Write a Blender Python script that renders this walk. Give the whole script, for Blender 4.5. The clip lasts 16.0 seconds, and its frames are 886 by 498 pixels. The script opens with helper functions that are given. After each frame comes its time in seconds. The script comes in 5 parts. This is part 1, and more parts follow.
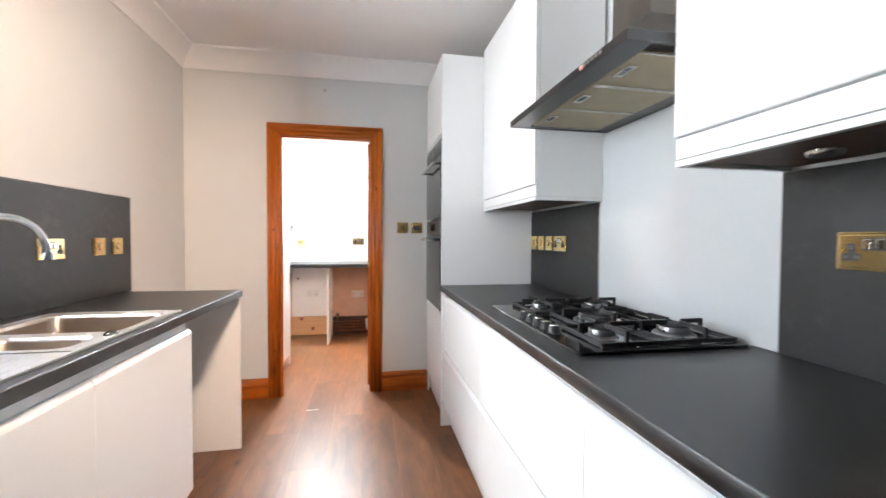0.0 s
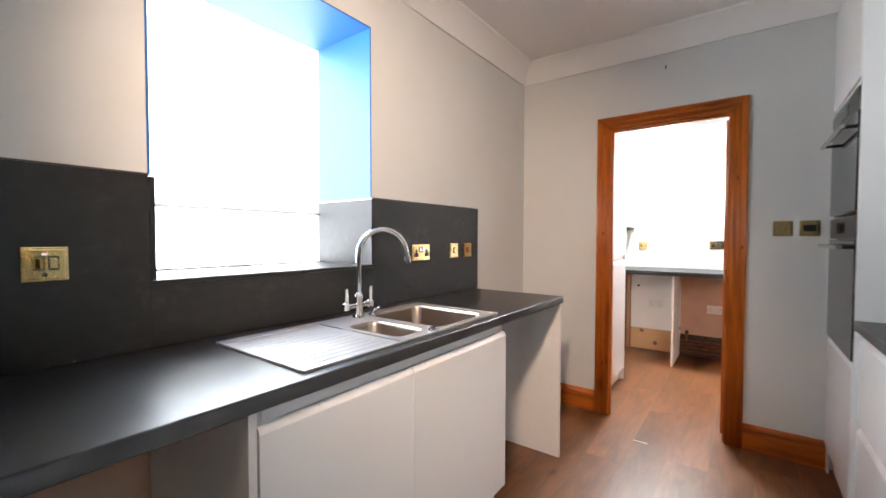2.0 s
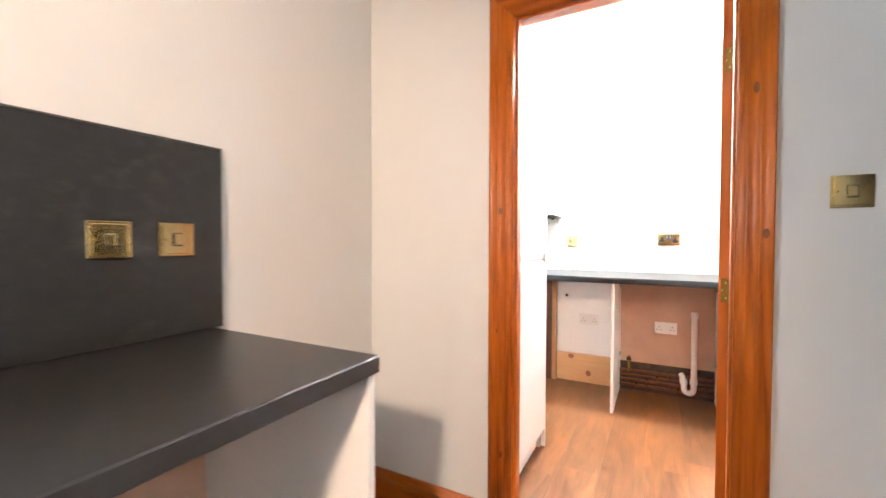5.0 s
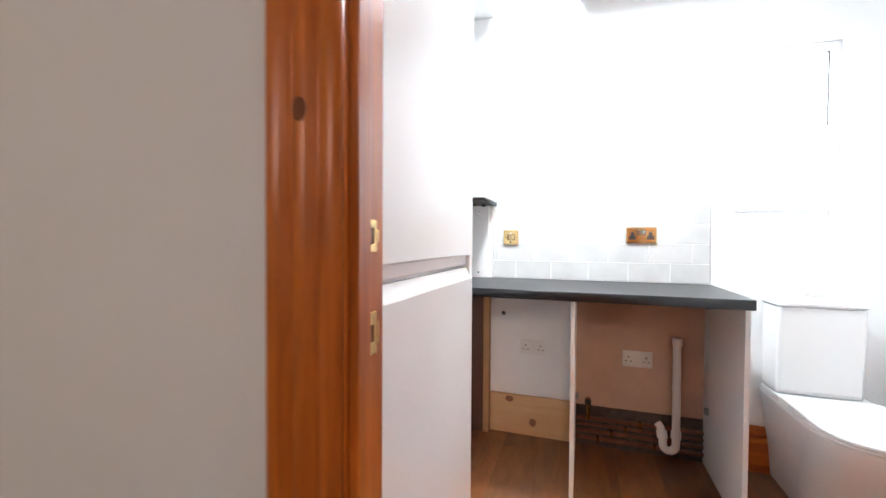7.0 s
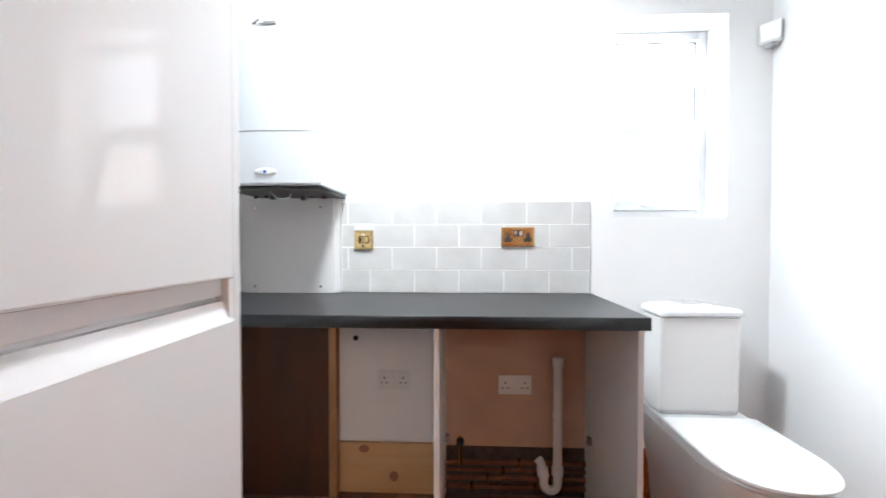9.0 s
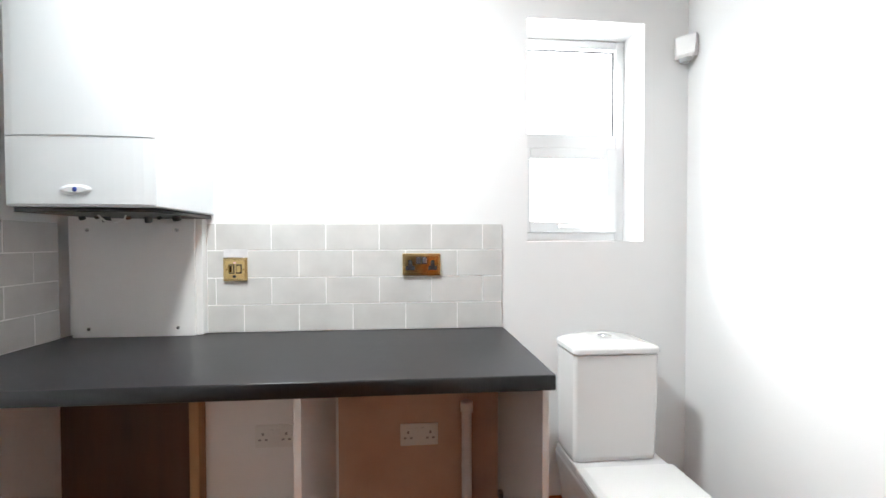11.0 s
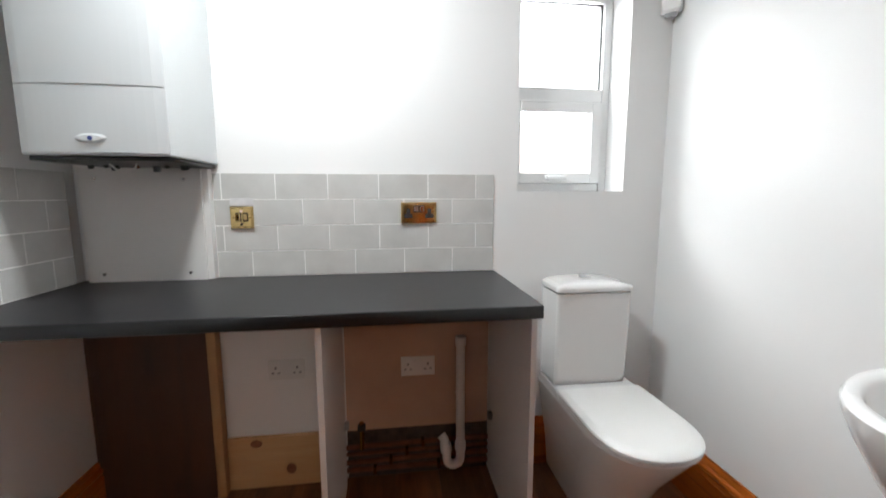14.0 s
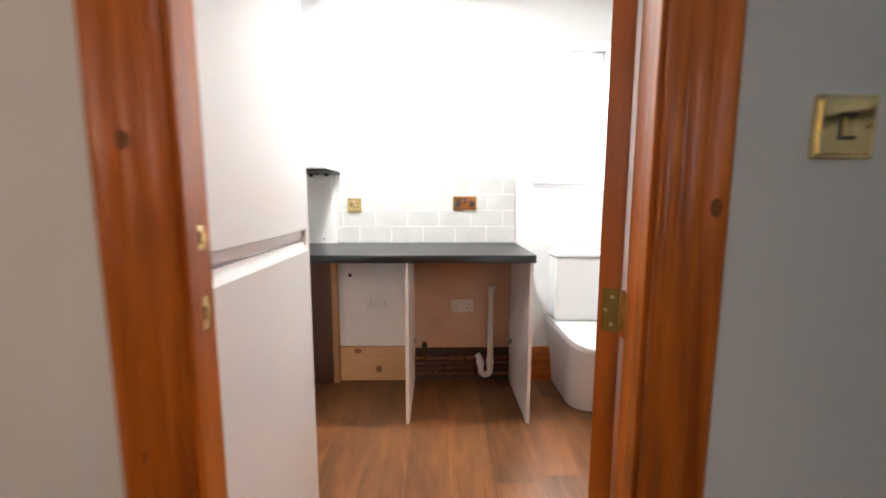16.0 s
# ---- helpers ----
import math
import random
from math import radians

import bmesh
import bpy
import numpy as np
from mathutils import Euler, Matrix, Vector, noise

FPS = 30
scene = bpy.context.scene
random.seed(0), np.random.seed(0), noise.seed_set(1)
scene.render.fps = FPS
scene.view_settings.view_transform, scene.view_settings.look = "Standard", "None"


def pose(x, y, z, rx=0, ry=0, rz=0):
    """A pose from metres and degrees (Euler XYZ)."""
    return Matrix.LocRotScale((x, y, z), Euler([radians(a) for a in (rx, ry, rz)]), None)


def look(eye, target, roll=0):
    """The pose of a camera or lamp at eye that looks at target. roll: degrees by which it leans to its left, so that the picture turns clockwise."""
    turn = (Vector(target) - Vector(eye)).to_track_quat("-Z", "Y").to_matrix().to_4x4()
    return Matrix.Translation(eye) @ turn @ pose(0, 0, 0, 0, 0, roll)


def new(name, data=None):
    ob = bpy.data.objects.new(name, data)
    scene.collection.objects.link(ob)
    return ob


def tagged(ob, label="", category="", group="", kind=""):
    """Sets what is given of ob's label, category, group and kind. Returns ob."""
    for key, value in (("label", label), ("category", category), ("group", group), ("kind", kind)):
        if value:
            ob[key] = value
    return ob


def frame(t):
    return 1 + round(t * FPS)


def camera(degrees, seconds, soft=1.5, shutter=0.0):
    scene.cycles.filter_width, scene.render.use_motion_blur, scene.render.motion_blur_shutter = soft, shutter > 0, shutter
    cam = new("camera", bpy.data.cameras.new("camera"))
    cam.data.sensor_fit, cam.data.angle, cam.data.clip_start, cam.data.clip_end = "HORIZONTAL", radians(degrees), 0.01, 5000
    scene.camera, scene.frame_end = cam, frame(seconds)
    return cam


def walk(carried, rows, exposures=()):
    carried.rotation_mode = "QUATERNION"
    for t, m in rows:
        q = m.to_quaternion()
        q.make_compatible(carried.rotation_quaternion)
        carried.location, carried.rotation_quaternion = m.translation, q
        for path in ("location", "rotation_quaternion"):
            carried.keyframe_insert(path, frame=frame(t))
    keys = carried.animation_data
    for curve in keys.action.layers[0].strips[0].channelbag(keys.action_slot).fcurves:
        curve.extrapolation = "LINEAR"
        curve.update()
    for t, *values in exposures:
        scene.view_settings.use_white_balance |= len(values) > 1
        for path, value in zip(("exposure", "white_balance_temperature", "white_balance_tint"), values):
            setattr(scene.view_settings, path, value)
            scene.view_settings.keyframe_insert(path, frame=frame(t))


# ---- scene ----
cam = camera(95.1, 16.0, shutter=0.5)
PATH = [
    (0, (0.113, 1.427, 1.213), (0.482, 3.392, 1.158), 0.3),
    (0.3, (0.159, 1.466, 1.2), (0.345, 3.457, 1.141), 0.3),
    (0.5, (0.206, 1.499, 1.187), (0.21, 3.498, 1.13), -0.0),
    (1, (0.245, 1.572, 1.217), (-0.21, 3.518, 1.158), 0.1),
    (1.5, (0.252, 1.609, 1.218), (-0.694, 3.371, 1.164), -0.0),
    (2, (0.218, 1.697, 1.239), (-0.974, 3.303, 1.181), 0.1),
    (2.1, (0.205, 1.731, 1.248), (-0.996, 3.33, 1.186), 0.1),
    (2.5, (0.129, 1.889, 1.255), (-1.077, 3.483, 1.194), 0.1),
    (3, (0.071, 2.083, 1.257), (-1.106, 3.699, 1.196), 0.1),
    (3.5, (0.055, 2.346, 1.215), (-1.068, 4.0, 1.158), 0.1),
    (4, (0.052, 2.599, 1.189), (-1.07, 4.253, 1.128), 0.1),
    (4.5, (-0.002, 2.915, 1.174), (-1.048, 4.619, 1.117), 0.1),
    (5, (-0.052, 3.204, 1.164), (-0.992, 4.968, 1.116), 0.1),
    (5.2, (-0.076, 3.32, 1.152), (-0.995, 5.096, 1.102), 0.2),
    (7.5, (-0.302, 4.44, 1.123), (-0.925, 6.34, 1.086), 0.3),
    (8, (-0.303, 4.582, 1.116), (-0.941, 6.477, 1.083), 0.1),
    (8.3, (-0.303, 4.689, 1.12), (-0.804, 6.625, 1.085), 0.1),
    (8.5, (-0.294, 4.747, 1.126), (-0.659, 6.713, 1.094), -0.0),
    (9, (-0.239, 4.826, 1.144), (-0.331, 6.824, 1.107), -0.0),
    (11.3, (-0.01, 5.088, 1.263), (0.159, 7.08, 1.226), -0.1),
    (11.5, (0.003, 5.092, 1.269), (0.157, 7.086, 1.255), -0.2),
    (12, (-0.017, 5.11, 1.308), (0.149, 7.102, 1.376), -0.1),
    (12.5, (-0.023, 5.125, 1.338), (0.154, 7.091, 1.664), -0.1),
    (13, (-0.072, 5.115, 1.304), (0.144, 7.078, 1.624), -0.0),
    (13.5, (-0.089, 5.068, 1.26), (0.149, 7.053, 1.291), -0.1),
    (14, (-0.112, 4.964, 1.232), (0.149, 6.93, 0.973), -0.1),
    (14.5, (-0.155, 4.849, 1.216), (0.069, 6.806, 0.87), -0.0),
    (15, (-0.153, 4.627, 1.182), (0.0, 6.593, 0.848), -0.1),
    (15.5, (-0.154, 4.378, 1.193), (-0.015, 6.343, 0.845), -0.1),
    (16, (-0.163, 4.081, 1.194), (-0.134, 6.066, 0.946), 0.1),
]
EXPOSURES = [(0, 0.18, 6420, 10), (1, -0.05, 6500, 10), (2, -0.38, 6450, 10), (3, -0.7, 6600, 10), (3.5, -0.62, 6700, 10),
             (4, -0.38, 6800, 10), (4.5, 0.15, 6800, 10), (5, 0.47, 6600, 10), (5.5, 0.2, 6700, 10), (7, -0.85, 6100, 10),
             (7.5, -0.85, 5850, 10), (8, -0.97, 5850, 10), (8.5, -1.15, 5950, 10), (9, -1.3, 6100, 10), (11.5, -1.75, 6500, 10),
             (12, -1.93, 6550, 10), (12.5, -2.07, 6600, 10), (13, -2.3, 6600, 10), (14, -2.2, 6500, 10), (14.5, -1.77, 6400, 10),
             (15, -1.4, 6150, 10), (15.5, -1.2, 6250, 10), (16, -1.0, 6700, 10)]
walk(cam, [(t, look(eye, target, roll)) for t, eye, target, roll in PATH], EXPOSURES)

# ---- world and light ----
world = bpy.data.worlds.new("sky")
scene.world = world
world.use_nodes = True
sky = world.node_tree.nodes.new("ShaderNodeTexSky")
sky.sky_type = "NISHITA"
sky.sun_disc = False
sky.sun_elevation, sky.sun_rotation = radians(45), radians(200)
world.node_tree.links.new(sky.outputs[0], world.node_tree.nodes["Background"].inputs[0])
world.node_tree.nodes["Background"].inputs[1].default_value = 0.12


def lamp(name, kind, m, energy, color, size=0.1, size_y=None):
    data = bpy.data.lights.new(name, kind)
    data.energy, data.color = energy, color
    if kind == "AREA":
        data.shape, data.size, data.size_y = "RECTANGLE", size, size_y or size
    elif kind == "SUN":
        data.angle = size
    else:
        data.shadow_soft_size = size
    ob = new(name, data)
    ob.matrix_world = m
    return ob


lamp("sun", "SUN", look((0, 0, 9), (1.2, 3.0, 0)), 0.8, (1.0, 0.96, 0.9), radians(12))
# daylight in the window openings, plus one added fill
lamp("kitchen_window_daylight", "AREA", look((-1.72, 2.58, 1.72), (0.2, 2.58, 1.35)), 185, (0.90, 0.95, 1.0), 1.6, 1.6)
lamp("utility_window_daylight", "AREA", look((0.15, 7.80, 2.95), (0.72, 6.60, 1.50)), 1900, (0.96, 0.985, 1.0), 2.4, 1.6)
# added fill, low outside the window, to brighten the utility ceiling
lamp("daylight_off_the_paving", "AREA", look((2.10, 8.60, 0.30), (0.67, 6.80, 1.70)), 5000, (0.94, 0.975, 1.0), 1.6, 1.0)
lamp("skylight_daylight", "AREA", look((-0.55, 5.50, 4.10), (-0.55, 6.38, 2.50)), 420, (0.93, 0.975, 1.0), 1.8, 1.4)
lamp("skylight_opening_daylight", "AREA", look((-0.42, 6.03, 2.44), (-0.36, 5.88, 1.2)), 120, (0.93, 0.975, 1.0), 0.20, 0.18)
# warm ceiling light of the kitchen
spot = lamp("kitchen_spotlight", "SPOT", look((0.09, 1.63, 2.38), (-1.18, 3.42, 1.25)), 335, (1.0, 0.725, 0.55), 0.11)
spot.data.spot_size, spot.data.spot_blend = radians(82), 0.9

# ---- materials ----


def nodes_of(name):
    m = bpy.data.materials.new(name)
    m.use_nodes = True
    nt = m.node_tree
    return m, nt, nt.nodes["Principled BSDF"]


def add(nt, kind, **values):
    n = nt.nodes.new(kind)
    for key, value in values.items():
        n.inputs[key].default_value = value
    return n


def coords(nt, scale=(1, 1, 1), jitter=True):
    """Object coordinates in metres, shifted at random from object to object."""
    tc = nt.nodes.new("ShaderNodeTexCoord")
    mp = nt.nodes.new("ShaderNodeMapping")
    mp.inputs["Scale"].default_value = scale
    if jitter:
        info = nt.nodes.new("ShaderNodeObjectInfo")
        mul = nt.nodes.new("ShaderNodeVectorMath")
        mul.operation = "MULTIPLY_ADD"
        mul.inputs[1].default_value = (7.3, 11.9, 5.1)
        nt.links.new(info.outputs["Random"], mul.inputs[0])
        nt.links.new(tc.outputs["Object"], mul.inputs[2])
        nt.links.new(mul.outputs[0], mp.inputs["Vector"])
    else:
        nt.links.new(tc.outputs["Object"], mp.inputs["Vector"])
    return mp.outputs[0]


def ramp(nt, source, *stops):
    r = nt.nodes.new("ShaderNodeValToRGB")
    el = r.color_ramp.elements
    while len(el) < len(stops):
        el.new(0.5)
    for e, (p, c) in zip(el, stops):
        e.position, e.color = p, (*c, 1)
    nt.links.new(source, r.inputs[0])
    return r.outputs[0]


def noise_tex(nt, vec, scale, detail=4.0, rough=0.55):
    n = add(nt, "ShaderNodeTexNoise", Scale=scale, Detail=detail, Roughness=rough)
    nt.links.new(vec, n.inputs["Vector"])
    return n.outputs[0]


def bump(nt, bsdf, height, strength, distance):
    b = add(nt, "ShaderNodeBump", Strength=strength, Distance=distance)
    nt.links.new(height, b.inputs["Height"])
    nt.links.new(b.outputs[0], bsdf.inputs["Normal"])


def shade(c, k):
    return tuple(min(1.0, v * k) for v in c)


def surface(name, color, rough=0.5, metal=0.0, vary=0.06, scale=3.0, grain=60.0, relief=0.1, depth=0.001, coat=0.0):
    """Paint, plastic, metal or stone: a colour with slow blotches, fine grain and uneven gloss."""
    m, nt, b = nodes_of(name)
    v = coords(nt)
    slow = noise_tex(nt, v, scale)
    nt.links.new(ramp(nt, slow, (0.3, shade(color, 1 - vary)), (0.7, shade(color, 1 + vary))), b.inputs["Base Color"])
    fine = noise_tex(nt, v, grain, 3.0)
    g = add(nt, "ShaderNodeMapRange", **{"To Min": rough * 0.85, "To Max": min(1, rough * 1.2)})
    nt.links.new(fine, g.inputs[0])
    nt.links.new(g.outputs[0], b.inputs["Roughness"])
    b.inputs["Metallic"].default_value = metal
    b.inputs["Coat Weight"].default_value = coat
    b.inputs["Coat Roughness"].default_value = 0.06
    if relief:
        bump(nt, b, fine, relief, depth)
    return m


def laminate(name, dark, light, rough, sheen):
    """Charcoal slate-effect laminate with faint smears."""
    m, nt, b = nodes_of(name)
    v = coords(nt, (1, 1, 1))
    big = noise_tex(nt, v, 3.0, 5.0, 0.6)
    streak = noise_tex(nt, coords(nt, (30, 22, 30)), 1.0, 6.0, 0.68)
    mix = nt.nodes.new("ShaderNodeMath")
    mix.operation = "MULTIPLY"
    nt.links.new(big, mix.inputs[0])
    nt.links.new(streak, mix.inputs[1])
    nt.links.new(ramp(nt, mix.outputs[0], (0.16, dark), (0.29, shade(dark, 1.3)), (0.46, light)), b.inputs["Base Color"])
    g = add(nt, "ShaderNodeMapRange", **{"To Min": rough * 0.95, "To Max": rough * 1.08})
    nt.links.new(big, g.inputs[0])
    nt.links.new(g.outputs[0], b.inputs["Roughness"])
    b.inputs["Specular IOR Level"].default_value = sheen
    return m


def wood(name, axis, dark, light, rough, knots=0.0, grain=34.0, coat=0.0, streaks=0.0):
    """Timber with its grain along an axis, with knots where wanted."""
    m, nt, b = nodes_of(name)
    stretch = [1.0, 1.0, 1.0]
    stretch["xyz".index(axis)] = 0.07
    v = coords(nt, stretch)
    warp = add(nt, "ShaderNodeTexNoise", Scale=grain, Detail=5.0, Roughness=0.6, Distortion=0.6)
    nt.links.new(v, warp.inputs["Vector"])
    col = ramp(nt, warp.outputs[0], (0.28, dark), (0.52, shade(light, 0.8)), (0.75, light))
    stretch["xyz".index(axis)] = 0.3
    if knots:
        vk = coords(nt, stretch)
        vo = add(nt, "ShaderNodeTexVoronoi", Scale=knots)
        nt.links.new(vk, vo.inputs["Vector"])
        ring = ramp(nt, vo.outputs["Distance"], (0.03, (0.12, 0.09, 0.07)), (0.09, (0.55, 0.5, 0.45)), (0.16, (1, 1, 1)))
        mul = nt.nodes.new("ShaderNodeMix")
        mul.data_type, mul.blend_type = "RGBA", "MULTIPLY"
        mul.inputs[0].default_value = 0.85
        nt.links.new(col, mul.inputs[6])
        nt.links.new(ring, mul.inputs[7])
        col = mul.outputs[2]
    if streaks:
        stretch["xyz".index(axis)] = 0.22
        dark_bits = noise_tex(nt, coords(nt, stretch), 9.0, 3.0, 0.5)
        stain = ramp(nt, dark_bits, (0.27, (1 - streaks,) * 3), (0.43, (1.0, 1.0, 1.0)), (0.70, (1 + 0.25 * streaks,) * 3))
        mul = nt.nodes.new("ShaderNodeMix")
        mul.data_type, mul.blend_type = "RGBA", "MULTIPLY"
        mul.inputs[0].default_value = 1.0
        nt.links.new(col, mul.inputs[6])
        nt.links.new(stain, mul.inputs[7])
        col = mul.outputs[2]
    nt.links.new(col, b.inputs["Base Color"])
    g = add(nt, "ShaderNodeMapRange", **{"To Min": rough * 0.8, "To Max": rough * 1.3})
    nt.links.new(warp.outputs[0], g.inputs[0])
    nt.links.new(g.outputs[0], b.inputs["Roughness"])
    b.inputs["Coat Weight"].default_value = coat
    b.inputs["Coat Roughness"].default_value = 0.12
    bump(nt, b, warp.outputs[0], 0.15, 0.0008)
    return m


def oak_floor(name, dark, light, rough):
    """Oak laminate: long soft figure, fine fibres, grey washes and a few small knots, each plank of its own tone."""
    m, nt, b = nodes_of(name)

    def times(a, c):
        mul = nt.nodes.new("ShaderNodeMix")
        mul.data_type, mul.blend_type = "RGBA", "MULTIPLY"
        mul.inputs[0].default_value = 1.0
        nt.links.new(a, mul.inputs[6])
        nt.links.new(c, mul.inputs[7])
        return mul.outputs[2]
    figure = add(nt, "ShaderNodeTexNoise", Scale=8.0, Detail=8.0, Roughness=0.62, Distortion=1.6)
    nt.links.new(coords(nt, (1.0, 0.20, 1.0)), figure.inputs["Vector"])
    col = ramp(nt, figure.outputs[0], (0.30, dark), (0.50, shade(light, 0.78)), (0.70, light))
    fibre = noise_tex(nt, coords(nt, (1.0, 0.035, 1.0)), 150.0, 3.0, 0.6)
    col = times(col, ramp(nt, fibre, (0.30, (0.84, 0.83, 0.82)), (0.55, (1.0, 1.0, 1.0)), (0.75, (1.07, 1.06, 1.05))))
    wash = noise_tex(nt, coords(nt, (1.0, 0.35, 1.0)), 4.0, 4.0, 0.6)
    col = times(col, ramp(nt, wash, (0.34, (0.68, 0.71, 0.76)), (0.52, (1.0, 1.0, 1.0)), (0.70, (1.22, 1.14, 1.02))))
    vo = add(nt, "ShaderNodeTexVoronoi", Scale=3.4)
    nt.links.new(coords(nt, (1.0, 0.55, 1.0)), vo.inputs["Vector"])
    col = times(col, ramp(nt, vo.outputs["Distance"], (0.022, (0.30, 0.25, 0.22)), (0.05, (0.74, 0.70, 0.66)), (0.12, (1.0, 1.0, 1.0))))
    info = nt.nodes.new("ShaderNodeObjectInfo")
    hsv = nt.nodes.new("ShaderNodeHueSaturation")
    r = add(nt, "ShaderNodeMapRange", **{"To Min": 0.86, "To Max": 1.14})
    nt.links.new(info.outputs["Random"], r.inputs[0])
    nt.links.new(r.outputs[0], hsv.inputs["Value"])
    nt.links.new(col, hsv.inputs["Color"])
    nt.links.new(hsv.outputs[0], b.inputs["Base Color"])
    g = add(nt, "ShaderNodeMapRange", **{"To Min": rough * 0.8, "To Max": rough * 1.35})
    nt.links.new(figure.outputs[0], g.inputs[0])
    nt.links.new(g.outputs[0], b.inputs["Roughness"])
    bump(nt, b, fibre, 0.2, 0.0008)
    return m


GREY_PAINT = surface("grey wall paint", (0.60, 0.605, 0.59), 0.65, vary=0.03, scale=1.5, grain=140, relief=0.12)
WHITE_PAINT = surface("white wall paint", (0.87, 0.873, 0.865), 0.6, vary=0.02, scale=1.2, grain=120, relief=0.12)
CEILING_PAINT = surface("ceiling paint", (0.80, 0.79, 0.77), 0.8, vary=0.03, scale=1.4, grain=90)
# blue cast of the sky light, put into the reveal's colour
REVEAL_BLUE = surface("daylight-blue reveal colour", (0.013, 0.125, 0.37), 0.5, vary=0.05, scale=2.0, grain=120)
GLOSS_WHITE = surface("white gloss lacquer", (0.83, 0.83, 0.82), 0.04, vary=0.012, scale=1.0, grain=25, relief=0.02, depth=0.0006)
CARCASS = surface("white melamine", (0.80, 0.79, 0.77), 0.4, vary=0.02, grain=160, relief=0.05)
WORKTOP = laminate("charcoal worktop laminate", (0.012, 0.012, 0.0125), (0.034, 0.033, 0.032), 0.36, 0.80)
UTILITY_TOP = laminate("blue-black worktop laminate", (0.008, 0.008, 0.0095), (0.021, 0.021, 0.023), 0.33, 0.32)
SPLASH = laminate("charcoal splashback laminate", (0.014, 0.014, 0.014), (0.040, 0.037, 0.034), 0.42, 0.32)
PINE = {a: wood("varnished pine " + a, a, (0.20, 0.039, 0.0036), (0.49, 0.120, 0.010), 0.33, 6.0, 30, 0.0) for a in "xyz"}
for m_ in PINE.values():
    m_.node_tree.nodes["Principled BSDF"].inputs["Specular IOR Level"].default_value = 0.42
RAW_PINE = wood("bare pine", "x", (0.50, 0.26, 0.11), (0.66, 0.39, 0.19), 0.6, 0.0, 16, streaks=0.22)
RAW_PINE_Z = wood("bare pine upright", "z", (0.34, 0.15, 0.055), (0.48, 0.25, 0.11), 0.6, 0.0, 26)
DARK_PLY = wood("dark stained plywood", "z", (0.052, 0.0165, 0.0065), (0.088, 0.030, 0.0125), 0.6, 0.0, 14, streaks=0.3)
OAK = oak_floor("oak laminate floor", (0.108, 0.040, 0.0148), (0.222, 0.089, 0.0340), 0.31)
FLOOR_GAP = surface("floor joint", (0.07, 0.032, 0.015), 0.7)
UPVC = surface("white upvc", (0.85, 0.86, 0.86), 0.22, vary=0.01, relief=0.02)
CERAMIC = surface("white glazed ceramic", (0.86, 0.86, 0.85), 0.06, vary=0.01, scale=1.5, grain=12, relief=0.015, coat=0.5)
TILE = surface("grey glazed tile", (0.57, 0.57, 0.55), 0.22, vary=0.09, scale=7.0, grain=60, relief=0.06, depth=0.001)
GROUT = surface("white grout", (0.90, 0.90, 0.88), 0.8, grain=200, relief=0.3)
PLASTER = surface("bare pink plaster", (0.55, 0.36, 0.26), 0.8, vary=0.10, scale=5.0, grain=70, relief=0.2)
RECESS_DARK = surface("rough wall with recess shade", (0.06, 0.04, 0.03), 0.95, vary=0.5, scale=24, grain=60, relief=1.0, depth=0.01)
STEEL = surface("brushed stainless steel", (0.62, 0.60, 0.57), 0.24, 1.0, vary=0.05, scale=14, grain=90, relief=0.05)
SINK_STEEL = surface("satin sink steel", (0.70, 0.68, 0.65), 0.44, 1.0, vary=0.04, scale=10, grain=60, relief=0.0)
# darker sink steel: the bowls' dim warm reflections put into the colour
BOWL_STEEL = surface("shaded bowl steel", (0.44, 0.38, 0.32), 0.3, 1.0, vary=0.06, scale=8, grain=60, relief=0.0)
DARK_STEEL = surface("dark brushed steel", (0.085, 0.083, 0.082), 0.3, 1.0, vary=0.06, grain=90)
CHROME = surface("chrome", (0.80, 0.80, 0.80), 0.06, 1.0, vary=0.01, relief=0.0)
BRASS = surface("polished brass", (0.74, 0.55, 0.25), 0.16, 1.0, vary=0.05, scale=20, relief=0.03)
BRASS_DARK = surface("brass insert", (0.40, 0.25, 0.07), 0.25, 1.0, vary=0.1, scale=30)
COPPER = surface("aged copper", (0.19, 0.075, 0.042), 0.55, 0.7, vary=0.45, scale=14, grain=50)
BOILER = surface("pale grey enamel", (0.66, 0.685, 0.69), 0.5, vary=0.01, relief=0.03)
BURNER = surface("heat-dulled burner steel", (0.30, 0.30, 0.31), 0.28, 1.0, vary=0.15, scale=20, grain=80)
BLACK_GLASS = surface("black glass", (0.010, 0.010, 0.011), 0.05, vary=0.05, relief=0.0)
IRON = surface("black cast iron", (0.010, 0.010, 0.010), 0.55, vary=0.2, grain=160, relief=0.3)
BLACK_PLASTIC = surface("black plastic", (0.015, 0.015, 0.015), 0.4)
WHITE_PLASTIC = surface("white plastic", (0.80, 0.80, 0.78), 0.3, vary=0.01, relief=0.03)
GREY_PLASTIC = surface("grey plastic", (0.30, 0.30, 0.30), 0.45)
BLUE_PLASTIC = surface("blue plastic", (0.02, 0.04, 0.20), 0.3)
# brownish reflections on the stainless hood are put into this colour
HOOD_STEEL = surface("hood steel with brown reflections", (0.19, 0.165, 0.145), 0.3, 1.0, vary=0.03, scale=3, grain=30, relief=0.0)
FILTER = surface("greased steel mesh", (0.36, 0.30, 0.19), 0.42, 0.9, vary=0.08, scale=10, grain=420, relief=0.6, depth=0.001)
BACK_GLASS = surface("pale blue back-painted glass", (0.47, 0.49, 0.495), 0.05, vary=0.02, scale=0.8, relief=0.0, coat=0.6)
